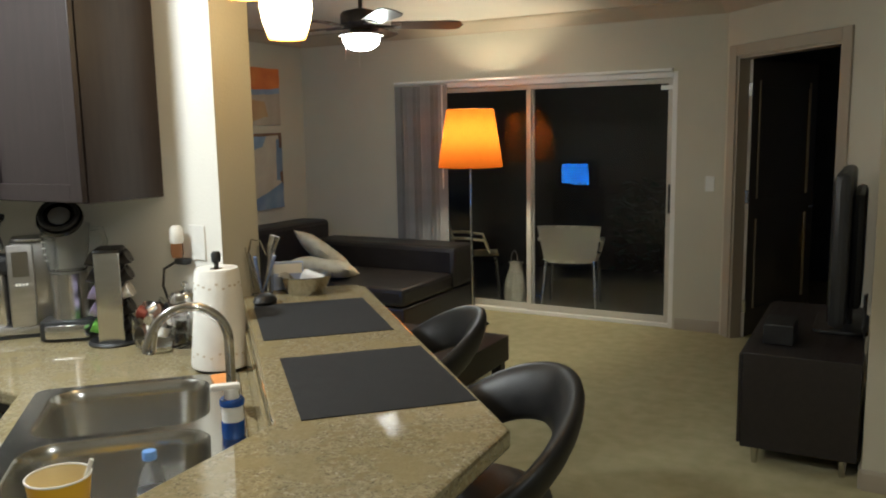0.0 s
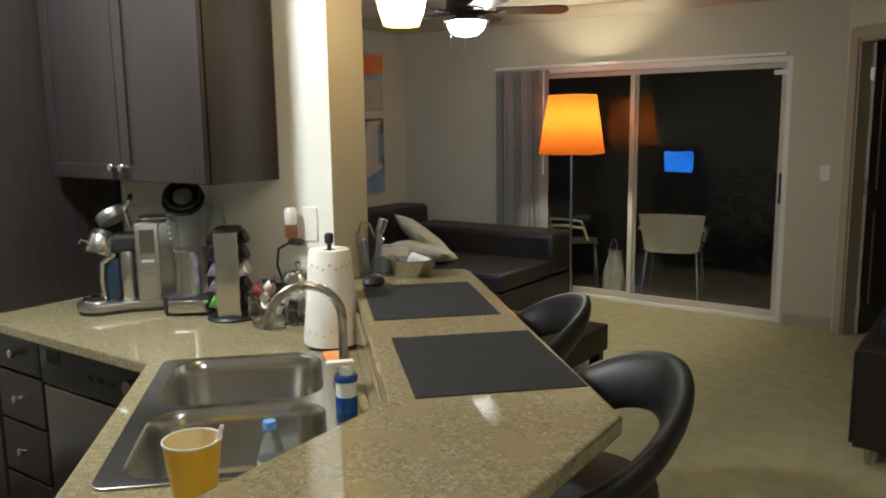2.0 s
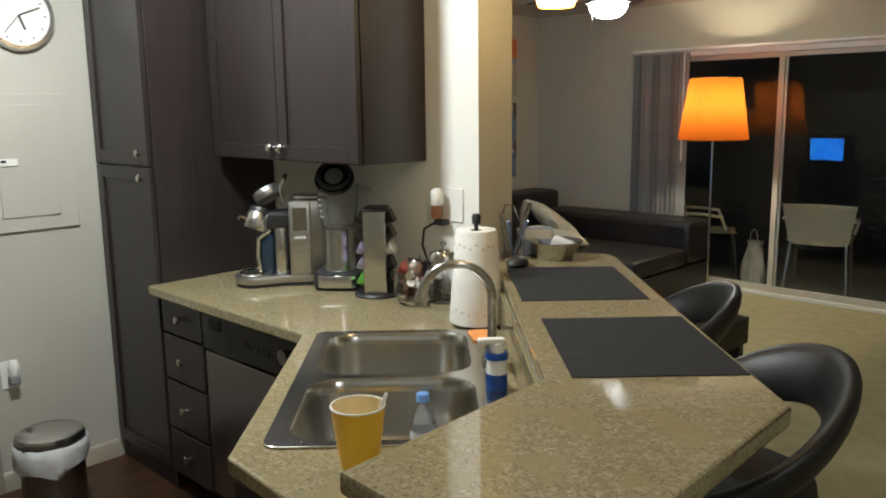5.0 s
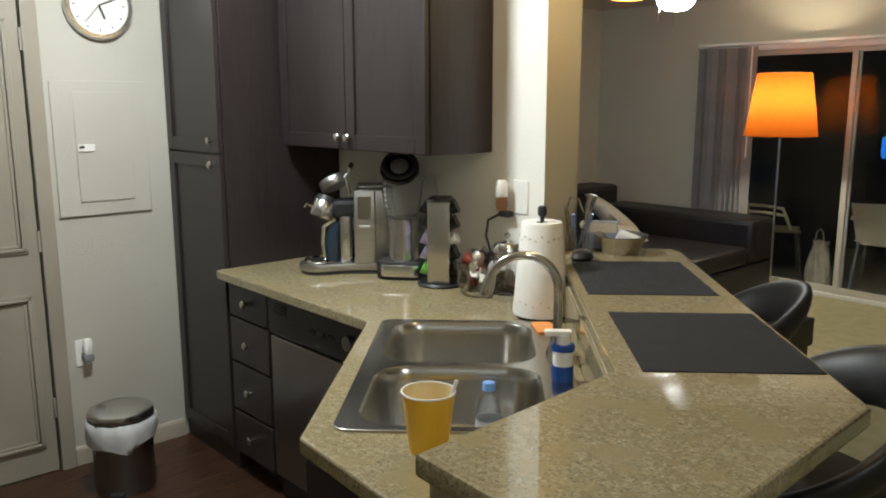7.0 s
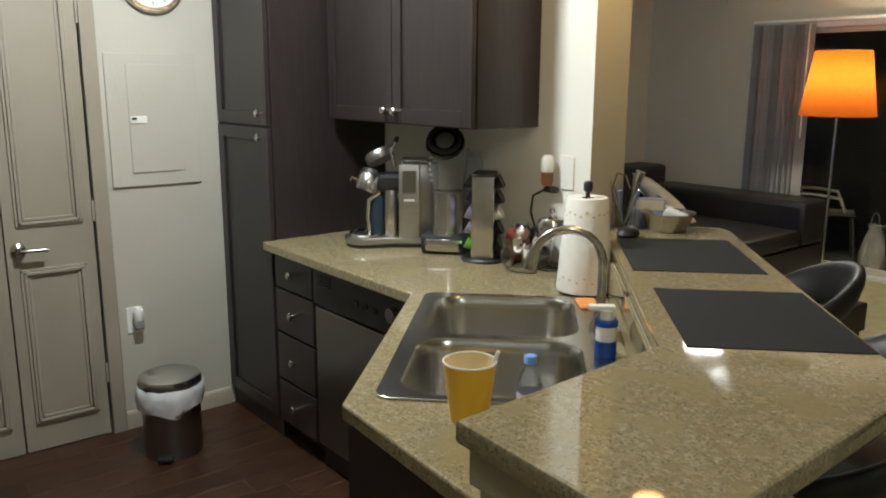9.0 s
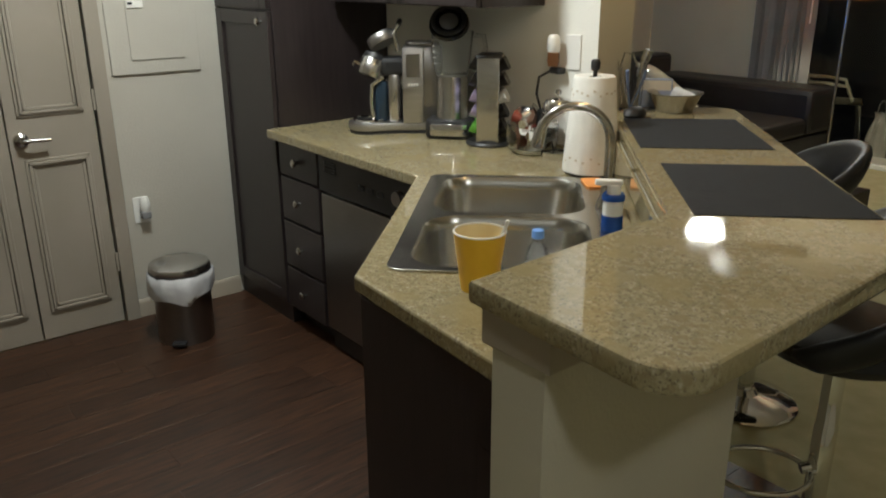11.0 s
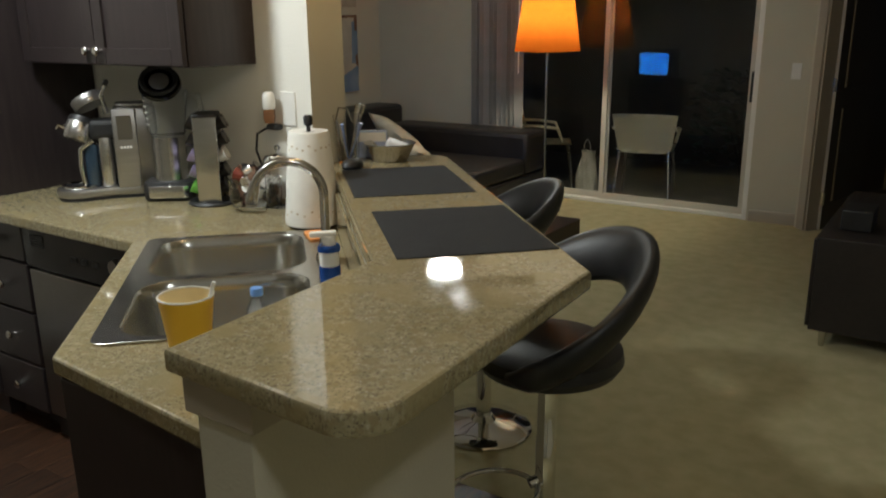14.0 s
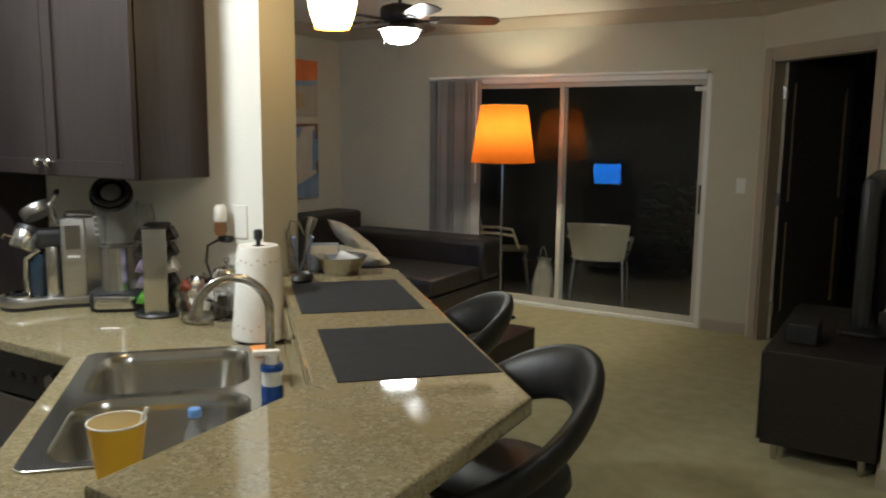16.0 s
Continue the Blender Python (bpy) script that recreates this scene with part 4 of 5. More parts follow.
so = thing("wall_outlet", pose(-3.66, 0.962, 0.52), "white wall outlet with a plugged-in air freshener", "outlet")
part("plate", boxes((0, 0.006, -0.035, 0.035, -0.06, 0.06), bevel=0.003), WHITE, so)
part("freshener", lathe([(0, 0), (0.018, 0), (0.022, 0.02), (0.02, 0.055), (0.012, 0.065), (0, 0.066)], 20), WHITE, so, m=pose(0.03, 0.01, 0.0))
part("warmer", boxes((0.006, 0.05, -0.012, 0.03, -0.035, -0.002), bevel=0.006), BLIND, so)

bn = thing("pedal_bin", pose(-3.32, 0.985, 0.011), "brushed steel pedal bin with a white liner", "bin")
part("body", lathe([(0, 0), (0.118, 0), (0.12, 0.02), (0.12, 0.30), (0, 0.30)], 40), DARKSTEEL, bn)
part("lid", lathe([(0.128, 0.318), (0.13, 0.33), (0.125, 0.345), (0.09, 0.358), (0, 0.362)], 40), STEEL, bn)
part("lid_band", lathe([(0.126, 0.30), (0.131, 0.302), (0.131, 0.319), (0.126, 0.32)], 40), BLACK, bn)
bm = bmesh.new()
rings = []
for j, (r, z) in enumerate(((0.122, 0.318), (0.135, 0.31), (0.14, 0.285), (0.139, 0.25), (0.136, 0.225), (0.125, 0.228))):
    rings.append([bm.verts.new(((r + 0.008 * noise.noise((k * 0.5, j * 0.9, 1))) * math.cos(2 * math.pi * k / 48), (r + 0.012 * noise.noise((k * 0.45, j * 0.8, 4))) * math.sin(2 * math.pi * k / 48), z + (0.028 * noise.noise((k * 0.16, 7, 3)) - 0.02 * math.cos(2 * math.pi * k / 48 + 0.8) if j > 1 else 0))) for k in range(48)])
for a, b in zip(rings, rings[1:]):
    for k in range(48):
        bm.faces.new((a[k], a[(k + 1) % 48], b[(k + 1) % 48], b[k]))
part("liner", bm, BAG, bn, "crumpled white plastic liner", smooth=80)
part("pedal", boxes((0.105, 0.15, -0.03, 0.03, 0.012, 0.028), bevel=0.005), BLACK, bn, m=pose(0, 0, 0, 0, 0, -35))

# ---- on the worktop ----
Z = 0.9155
em = thing("capsule_coffee_maker", pose(-2.695, 1.832, Z, 0, 0, 234), "silver and black coffee maker with its lever raised", "coffee maker")
part("rubber_foot", prism([(-0.085, -0.075), (0.10, -0.06)] + corner_arc((0.21, 0.0), 0.082, -90, 90, 14) + [(0.10, 0.06), (-0.085, 0.075)], 0.0, 0.012), BLACK, em)
part("foot", prism([(-0.085, -0.075), (0.10, -0.062)] + corner_arc((0.21, 0.0), 0.088, -90, 90, 14) + [(0.10, 0.062), (-0.085, 0.075)], 0.012, 0.044, bevel=0.008), LIGHTSTEEL, em, "curved steel foot")
part("body", prism(rounded(-0.085, 0.07, -0.075, 0.075, 0.028), 0.044, 0.345, bevel=0.014), DARKSTEEL, em, "brushed steel tower")
part("side_panel", prism(rounded(-0.012, 0.074, 0.06, 0.080, 0.006), 0.044, 0.338, bevel=0.004), LIGHTSTEEL, em, "bright brushed steel side panel")
part("display", boxes((0.005, 0.058, 0.0795, 0.0815, 0.225, 0.315), bevel=0.001), DARKSTEEL, em, "dark inset display")
for k in range(4):
    part("lettering", boxes((0.012 + 0.011 * k, 0.019 + 0.011 * k, 0.0795, 0.0812, 0.192, 0.201)), PAPER, em)
part("top_cap", prism(rounded(-0.075, 0.06, -0.065, 0.065, 0.03), 0.345, 0.358, bevel=0.006), DARKSTEEL, em)
part("tray_ring", tube([(0.21 + 0.062 * math.cos(a), 0.062 * math.sin(a), 0.049) for a in [2 * math.pi * k / 28 for k in range(28)]], 0.007, 8, closed=True), CHROME, em)
part("drip_tray", lathe([(0, 0.044), (0.058, 0.044), (0.056, 0.048), (0, 0.046)], 28), BLACK, em, m=pose(0.21, 0, 0))
part("column", prism(rounded(0.08, 0.135, -0.045, 0.045, 0.02), 0.044, 0.235, bevel=0.004), STEEL, em)
part("front_tank", prism(rounded(0.135, 0.185, -0.038, 0.038, 0.018), 0.044, 0.205, bevel=0.004), mat("tinted tank", (0.02, 0.035, 0.055), 0.06, color2=(0.025, 0.042, 0.065), scale=5), em, "dark blue-tinted water tank")
part("tank_rail", tube([(0.192, 0.03, 0.05), (0.20, 0.03, 0.12), (0.195, 0.03, 0.19), (0.15, 0.03, 0.222)], 0.010, 10), CHROME, em)
part("cup_holder", lathe([(0, -0.038), (0.048, -0.038), (0.052, -0.03), (0.052, 0.028), (0.046, 0.036), (0, 0.03)], 28), STEEL, em, "tilted steel capsule holder", m=pose(0.195, 0.01, 0.258, 14, -22, 0))
part("holder_top", lathe([(0, 0.0), (0.050, 0.0), (0.044, 0.02), (0, 0.028)], 28), BLACK, em, m=pose(0.195, 0.01, 0.258, 14, -22, 0) @ pose(0, 0, 0.032))
part("holder_spout", tube([(0.24, 0.02, 0.27), (0.262, 0.02, 0.282), (0.27, 0.02, 0.27)], 0.008, 8), CHROME, em)
part("head", boxes((0.04, 0.16, -0.05, 0.05, 0.225, 0.30), bevel=0.02), BLACK, em)
part("lid", lathe([(0, -0.02), (0.056, -0.02), (0.06, -0.012), (0.06, 0.014), (0.055, 0.02), (0, 0.022)], 32), LIGHTSTEEL, em, "raised steel lid", m=pose(0.15, 0.0, 0.365, 18, 26, 0))
for y in (-0.03, 0.03):
    part("lever_arm", tube([(0.09, y, 0.32), (0.105, y, 0.385), (0.085, y * 0.9, 0.425)], 0.008, 10), CHROME, em)
part("lever_grip", tube([(0.085, -0.03, 0.425), (0.08, 0.0, 0.436), (0.085, 0.03, 0.425)], 0.010, 10), BLACK, em)

mg = thing("black_mug", pose(-2.95, 1.85, Z) @ Matrix.Diagonal((1.1, 1.1, 1.5, 1)), "black lidded canister beside the coffee maker", "canister")
part("cup", lathe([(0, 0), (0.052, 0), (0.056, 0.01), (0.058, 0.09), (0.05, 0.095), (0, 0.095)], 28), BLACK, mg)
part("lid", lathe([(0.0, 0.095), (0.058, 0.095), (0.06, 0.102), (0.05, 0.108), (0, 0.108)], 28), DARKSTEEL, mg)
part("handle", tube([(-0.055, 0, 0.08), (-0.085, 0, 0.07), (-0.085, 0, 0.035), (-0.055, 0, 0.025)], 0.006, 8), BLACK, mg)

bl = thing("blender", pose(-2.528, 1.86, Z, 0, 0, 40), "steel blender with a clear jug and black lid", "blender")
part("base", prism(rounded(-0.095, 0.095, -0.085, 0.085, 0.03), 0.0, 0.075, bevel=0.012), BLACK, bl)
part("front_band", prism(rounded(-0.08, 0.08, -0.095, -0.02, 0.03), 0.012, 0.06, bevel=0.006), STEEL, bl, "brushed steel control band")
part("motor", lathe([(0, 0.07), (0.066, 0.07), (0.062, 0.09), (0.062, 0.235), (0, 0.235)], 32), STEEL, bl, "brushed steel motor housing")
part("jug", lathe([(0.058, 0.236), (0.066, 0.25), (0.080, 0.385), (0.083, 0.405), (0.080, 0.405), (0.077, 0.385), (0.063, 0.252), (0.055, 0.242)], 32), JUG, bl, "clear measuring jug")
part("jug_handle", tube([(0.079, 0.0, 0.39), (0.122, 0.0, 0.385), (0.13, 0.0, 0.34), (0.115, 0, 0.29), (0.075, 0, 0.275)], 0.010, 10), JUG, bl)
for k in range(6):
    part("level_mark", boxes((-0.012, 0.012, -0.0005, 0.0005, -0.0015, 0.0015)), PAPER, bl, m=pose(-0.058 - 0.002 * k, -0.044 - 0.002 * k, 0.285 + 0.022 * k, 0, 0, -50))
part("lid", lathe([(0, 0.0), (0.072, 0.0), (0.077, 0.008), (0.074, 0.022), (0.05, 0.026), (0.03, 0.02), (0, 0.018)], 32), GLOSSBLACK, bl, "black lid set askew", m=pose(-0.005, -0.03, 0.425, 50, 4, 2))
part("lid_cap", lathe([(0, 0.017), (0.034, 0.018), (0.036, 0.028), (0.02, 0.034), (0, 0.034)], 24), BLIND, bl, "grey filler cap", m=pose(-0.005, -0.03, 0.425, 50, 4, 2))
part("lid_ring", tube([(0.06 * math.cos(a), 0.06 * math.sin(a), 0.034) for a in [2 * math.pi * k / 24 for k in range(24)]], 0.009, 8, closed=True), BLACK, bl, m=pose(-0.005, -0.03, 0.425, 50, 4, 2))

pt = thing("pod_tower", pose(-2.315, 1.865, Z, 0, 0, 42), "steel coffee pod carousel with coloured pods", "pod holder")
part("plinth", lathe([(0, 0), (0.085, 0), (0.088, 0.006), (0.08, 0.014), (0, 0.016)], 36), BLACK, pt)
part("front_plate", prism(rounded(-0.042, 0.042, -0.062, -0.052, 0.004), 0.015, 0.325, bevel=0.003), STEEL, pt, "brushed steel front plate")
part("back_plate", prism(rounded(-0.042, 0.042, 0.052, 0.062, 0.004), 0.015, 0.325, bevel=0.003), STEEL, pt)
part("core", boxes((-0.035, 0.035, -0.052, 0.052, 0.015, 0.318), bevel=0.004), BLACK, pt)
part("cap", boxes((-0.045, 0.045, -0.064, 0.064, 0.318, 0.334), bevel=0.008), BLACK, pt)
PODS = [mat("pod " + n, c, 0.3, color2=tuple(min(1, v * 1.3 + 0.01) for v in c), scale=20) for n, c in (("black", (0.015, 0.013, 0.012)), ("violet", (0.35, 0.30, 0.48)), ("white", (0.72, 0.70, 0.66)), ("green", (0.22, 0.60, 0.10)))]
for sx in (-1, 1):
    for k in range(5):
        for yy in (-0.026, 0.026):
            c = PODS[(3, 1, 1, 0, 0)[k] if sx < 0 else (0, 0, 2, 0, 0)[k]]
            part("pod", lathe([(0, 0), (0.017, 0), (0.024, 0.03), (0.026, 0.032), (0.026, 0.035), (0, 0.036)], 14), c, pt, m=pose(sx * 0.033, yy, 0.055 + 0.058 * k, 0, sx * 62, 0))

gb = thing("pod_bowl", pose(-2.115, 1.90, Z), "clear glass bowl heaped with coffee pods", "bowl")
gb.matrix_world = pose(-2.105, 1.885, Z) @ Matrix.Diagonal((1.1, 1.1, 1.12, 1))
part("bowl", lathe([(0, 0), (0.06, 0), (0.078, 0.015), (0.086, 0.05), (0.085, 0.095), (0.082, 0.095), (0.082, 0.05), (0.075, 0.018), (0, 0.006)], 36), GLASS, gb)
RED = mat("pod red", (0.17, 0.03, 0.02), 0.3, color2=(0.24, 0.05, 0.03), scale=9)
BROWN = mat("pod brown", (0.09, 0.045, 0.025), 0.3, color2=(0.13, 0.07, 0.04), scale=9)
rng = random.Random(9)
for k in range(42):
    a, r = rng.uniform(0, 6.28), 0.060 * math.sqrt(rng.random())
    z = 0.03 + 0.088 * (k / 42) + 0.008 * rng.random()
    part("pod", lathe([(0, 0), (0.014, 0), (0.02, 0.024), (0.022, 0.027), (0, 0.028)], 12), (RED, BROWN, STEEL, BROWN, PODS[0], STEEL, BROWN, PODS[2], PODS[0])[k % 9], gb, m=pose(r * math.cos(a), r * math.sin(a), z, rng.uniform(-80, 80), rng.uniform(-80, 80), 0))

fp = thing("french_press", pose(-1.985, 1.885, Z) @ Matrix.Diagonal((1.05, 1.05, 1.14, 1)), "glass coffee press with a chrome lid", "coffee press")
part("beaker", lathe([(0, 0.004), (0.045, 0.004), (0.047, 0.01), (0.047, 0.15), (0.044, 0.15), (0.044, 0.012), (0, 0.01)], 28), GLASS, fp)
part("frame", lathe([(0.049, 0.0), (0.051, 0.0), (0.051, 0.02), (0.049, 0.02)], 28), CHROME, fp)
part("lid", lathe([(0, 0.15), (0.052, 0.15), (0.052, 0.162), (0.04, 0.178), (0.012, 0.184), (0, 0.184)], 28), CHROME, fp, "domed chrome lid")
part("plunger", lathe([(0, 0.18), (0.003, 0.18), (0.003, 0.19), (0.011, 0.195), (0.011, 0.205), (0, 0.208)], 16), CHROME, fp)
part("handle", tube([(-0.05, 0, 0.14), (-0.085, 0, 0.135), (-0.09, 0, 0.06), (-0.05, 0, 0.03)], 0.007, 10), BLACK, fp)

pr = thing("paper_towel_roll", pose(-1.755, 1.80, Z), "white paper towel roll with a printed border on its holder", "paper towel")
part("holder_base", lathe([(0, 0), (0.075, 0), (0.075, 0.008), (0, 0.01)], 36), BLACK, pr)
part("roll", lathe([(0.02, 0.012), (0.088, 0.011), (0.09, 0.02), (0.0785, 0.15), (0.066, 0.303), (0.062, 0.31), (0.02, 0.308)], 40), PAPER, pr, "loosely wound paper")
part("rod", lathe([(0, 0.29), (0.007, 0.29), (0.007, 0.324), (0.014, 0.33), (0.015, 0.352), (0.01, 0.36), (0, 0.361)], 20), BLACK, pr)
PRINT = mat("faded print", (0.55, 0.47, 0.34), 0.9, color2=(0.62, 0.54, 0.42), scale=30)
for z, rr in ((0.055, 0.0871), (0.262, 0.0696)):
    for k in range(22):
        a = 16.4 * k
        part("print_mark", boxes((-0.0008, 0.0006, -0.004, 0.004, -0.003, 0.003), bevel=0.0003), PRINT, pr, m=pose(0, 0, 0, 0, 0, a) @ pose(rr, 0, z + 0.008 * math.sin(k * 2.4), 0, -6 if z < 0.1 else -7, 0))

pg = thing("kitchen_outlet", pose(-2.02, 1.99, 1.265), "white outlet plate with a plug-in air freshener", "outlet")
part("plate", boxes((-0.036, 0.036, -0.006, 0, -0.06, 0.06), bevel=0.003), WHITE, pg)
part("freshener", lathe([(0, 0), (0.02, 0), (0.024, 0.01), (0.022, 0.05), (0.014, 0.06), (0, 0.061)], 20), WHITE, pg, m=pose(-0.058, -0.04, 0.0))
part("refill", lathe([(0, -0.05), (0.018, -0.048), (0.022, -0.03), (0.02, 0.0), (0, 0.0)], 20), clear("amber refill", (0.85, 0.45, 0.25)), pg, m=pose(-0.058, -0.04, 0.0))
part("plug", boxes((-0.08, -0.025, -0.04, -0.006, -0.075, -0.052), bevel=0.008), BLACK, pg)
part("cable", tube([(-0.075, -0.03, -0.065), (-0.115, -0.05, -0.09), (-0.125, -0.05, -0.15), (-0.105, -0.045, -0.21), (-0.07, -0.04, -0.27), (-0.05, -0.035, -0.32), (-0.02, -0.03, -0.345)], 0.0045, 8), BLACK, pg)

cup = thing("paper_cup", pose(-1.235, 0.868, Z), "yellow paper cup with a plastic stirrer", "cup")
part("wall", lathe([(0, 0.004), (0.036, 0.004), (0.037, 0.0), (0.038, 0.0), (0.0535, 0.122), (0.052, 0.122), (0.0365, 0.006), (0, 0.006)], 40), YELLOW, cup)
part("lip", tube([(0.053 * math.cos(a), 0.053 * math.sin(a), 0.123) for a in [2 * math.pi * k / 40 for k in range(40)]], 0.0022, 8, closed=True), PAPER, cup, "rolled white lip")
part("inside", lathe([(0, 0.0065), (0.036, 0.0065), (0.0515, 0.121)], 40), mat("cream card", (0.80, 0.66, 0.36), 0.6, color2=(0.84, 0.71, 0.42), scale=14), cup, "cream inside")
part("stirrer", tube([(0.01, 0.0, 0.012), (0.044, 0.036, 0.148)], 0.004, 8), WHITE, cup)

CLEARBLUE = mat("pale blue cap", (0.16, 0.34, 0.75), 0.35, color2=(0.2, 0.38, 0.8), scale=20)
wb = thing("water_bottle", SINK @ pose(0.085, -0.175, -0.1835), "small clear water bottle with a blue cap in the sink", "bottle")
part("body", lathe([(0, 0), (0.028, 0), (0.031, 0.01), (0.029, 0.04), (0.031, 0.07), (0.031, 0.13), (0.024, 0.16), (0.013, 0.175), (0.013, 0.185)], 28), clear("bottle plastic", (0.95, 0.97, 1.0), 0.15, 1.12), wb)
part("wrap", lathe([(0.0316, 0.05), (0.0316, 0.115)], 28), BAG, wb)
part("cap", lathe([(0, 0.205), (0.014, 0.205), (0.0155, 0.203), (0.0155, 0.186), (0, 0.184)], 24), CLEARBLUE, wb, "blue screw cap")

db = thing("dish_brush", SINK @ pose(0.268, -0.105, 0.006) @ Matrix.Diagonal((0.86, 0.86, 0.88, 1)), "white and blue soap-dispensing dish brush", "dish brush")
part("reservoir", lathe([(0, 0), (0.03, 0), (0.032, 0.01), (0.031, 0.045), (0, 0.045)], 28), BLUE, db, "blue reservoir")
part("body", lathe([(0, 0.045), (0.029, 0.045), (0.029, 0.088), (0, 0.088)], 28), PAPER, db)
part("collar", lathe([(0, 0.088), (0.033, 0.088), (0.034, 0.10), (0.03, 0.106), (0, 0.106)], 28), BLUE, db)
part("neck", lathe([(0, 0.106), (0.02, 0.106), (0.019, 0.132), (0, 0.134)], 24), PAPER, db)
part("nozzle", boxes((-0.055, 0.024, -0.014, 0.014, 0.130, 0.146), bevel=0.006), PAPER, db, "white pump nozzle")

sg = solid("scraper", prism(rounded(-0.03, 0.032, -0.05, 0.06, 0.012), 0.0, 0.006, bevel=0.002), ORANGE, "flat orange scraper on the sink edge", "scraper", m=SINK @ pose(0.255, 0.345, 0.0065, 0, 0, 8))
ds = thing("sink_strainer", SINK @ pose(0.06, 0.09, -0.178), "clear round drain cover lying in the sink", "drain cover")
part("disc", lathe([(0, 0.006), (0.03, 0.008), (0.05, 0.003), (0.052, 0.0), (0, 0.0)], 32), clear("frosted plastic", (0.9, 0.95, 0.9), 0.3), ds)

# ---- on the bar ----
BZ = 1.0705
CUTBLUE = mat("blue grey handles", (0.16, 0.22, 0.42), 0.3, color2=(0.2, 0.27, 0.48), scale=15)
sb = thing("steel_bowl", pose(-1.757, 2.228, BZ) @ Matrix.Diagonal((0.92, 0.92, 0.95, 1)), "shallow stainless steel bowl on the bar", "bowl")
part("bowl", lathe([(0, 0), (0.066, 0), (0.07, 0.004), (0.098, 0.062), (0.104, 0.066), (0.104, 0.069), (0.096, 0.066), (0.066, 0.008), (0, 0.005)], 44), STEEL, sb)
part("wrapper", prism(rounded(-0.045, 0.045, -0.03, 0.03, 0.012), 0.03, 0.085, bevel=0.012), BAG, sb, "crumpled clear wrapper", m=pose(0.01, 0, -0.005, 12, 20, 30))
nb = thing("napkin_box", pose(-1.856, 2.252, BZ, 0, 0, 40), "pale blue paper box behind the steel bowl", "box")
part("carton", boxes((-0.055, 0.055, -0.016, 0.016, 0, 0.10), bevel=0.003), mat("pale blue card", (0.36, 0.44, 0.66), 0.6, color2=(0.42, 0.5, 0.72), scale=12), nb)
part("flap", boxes((-0.05, 0.05, -0.0175, -0.0162, 0.06, 0.095)), PAPER, nb)
cr = thing("cutlery_holder", pose(-1.872, 2.13, BZ), "clear acrylic holder with blue-handled cutlery", "cutlery holder")
part("cup", lathe([(0, 0), (0.036, 0), (0.038, 0.005), (0.042, 0.10), (0.053, 0.17), (0.051, 0.17), (0.040, 0.10), (0.036, 0.008), (0, 0.006)], 28), GLASS, cr)
for k, (a, l) in enumerate(((10, 14), (80, 10), (150, 16), (215, 8), (290, 13))):
    part("handle", tube([(0, 0, 0.01), (0.012, 0, 0.08), (0.02, 0, 0.15)], 0.005, 8, radii=[0.003, 0.004, 0.007]), CUTBLUE if k % 2 == 0 else STEEL, cr, m=pose(0, 0, 0, 0, l, a))
part("server", tube([(0.02, 0.0, 0.01), (0.03, 0.0, 0.12), (0.04, 0, 0.17), (0.052, 0, 0.205)], 0.012, 10, radii=[0.005, 0.007, 0.016, 0.018]), STEEL, cr, m=pose(0, 0, 0, 0, 0, 40))
part("wire_loop", tube([(-0.03, 0, 0.02), (-0.042, 0, 0.15), (-0.03, 0, 0.195), (0.0, 0, 0.19), (0.02, 0, 0.14)], 0.003, 8), NICKEL, cr, m=pose(0, 0, 0, 0, 0, 30))
ms2 = solid("computer_mouse", lathe([(0, 0), (0.03, 0), (0.034, 0.008), (0.03, 0.022), (0.016, 0.032), (0, 0.034)], 24), BLACK, "small black rounded gadget on the placemat", "mouse", m=pose(-1.755, 2.01, 1.0745) @ Matrix.Diagonal((1, 1.35, 1, 1)))

# cable and switch by the media stand
solid("light_switch", boxes((-1.19, -1.12, 6.513, 6.52, 1.13, 1.25), bevel=0.003), WHITE, "white wall light switch", "switch")
cb = thing("cable", pose(-0.02, 4.34, 0.56), "loose black cables hanging behind the television", "cable")
part("loop", tube([(0, 0.1, 0.0), (-0.01, 0.0, 0.16), (-0.01, -0.08, 0.26), (0.0, -0.1, 0.14), (0.0, -0.05, 0.03)], 0.004, 8), BLACK, cb)
part("loop", tube([(0, 0.05, 0.0), (-0.01, -0.06, 0.1), (-0.005, -0.02, 0.2), (0.0, 0.06, 0.24), (0.0, 0.12, 0.02)], 0.004, 8), BLACK, cb)

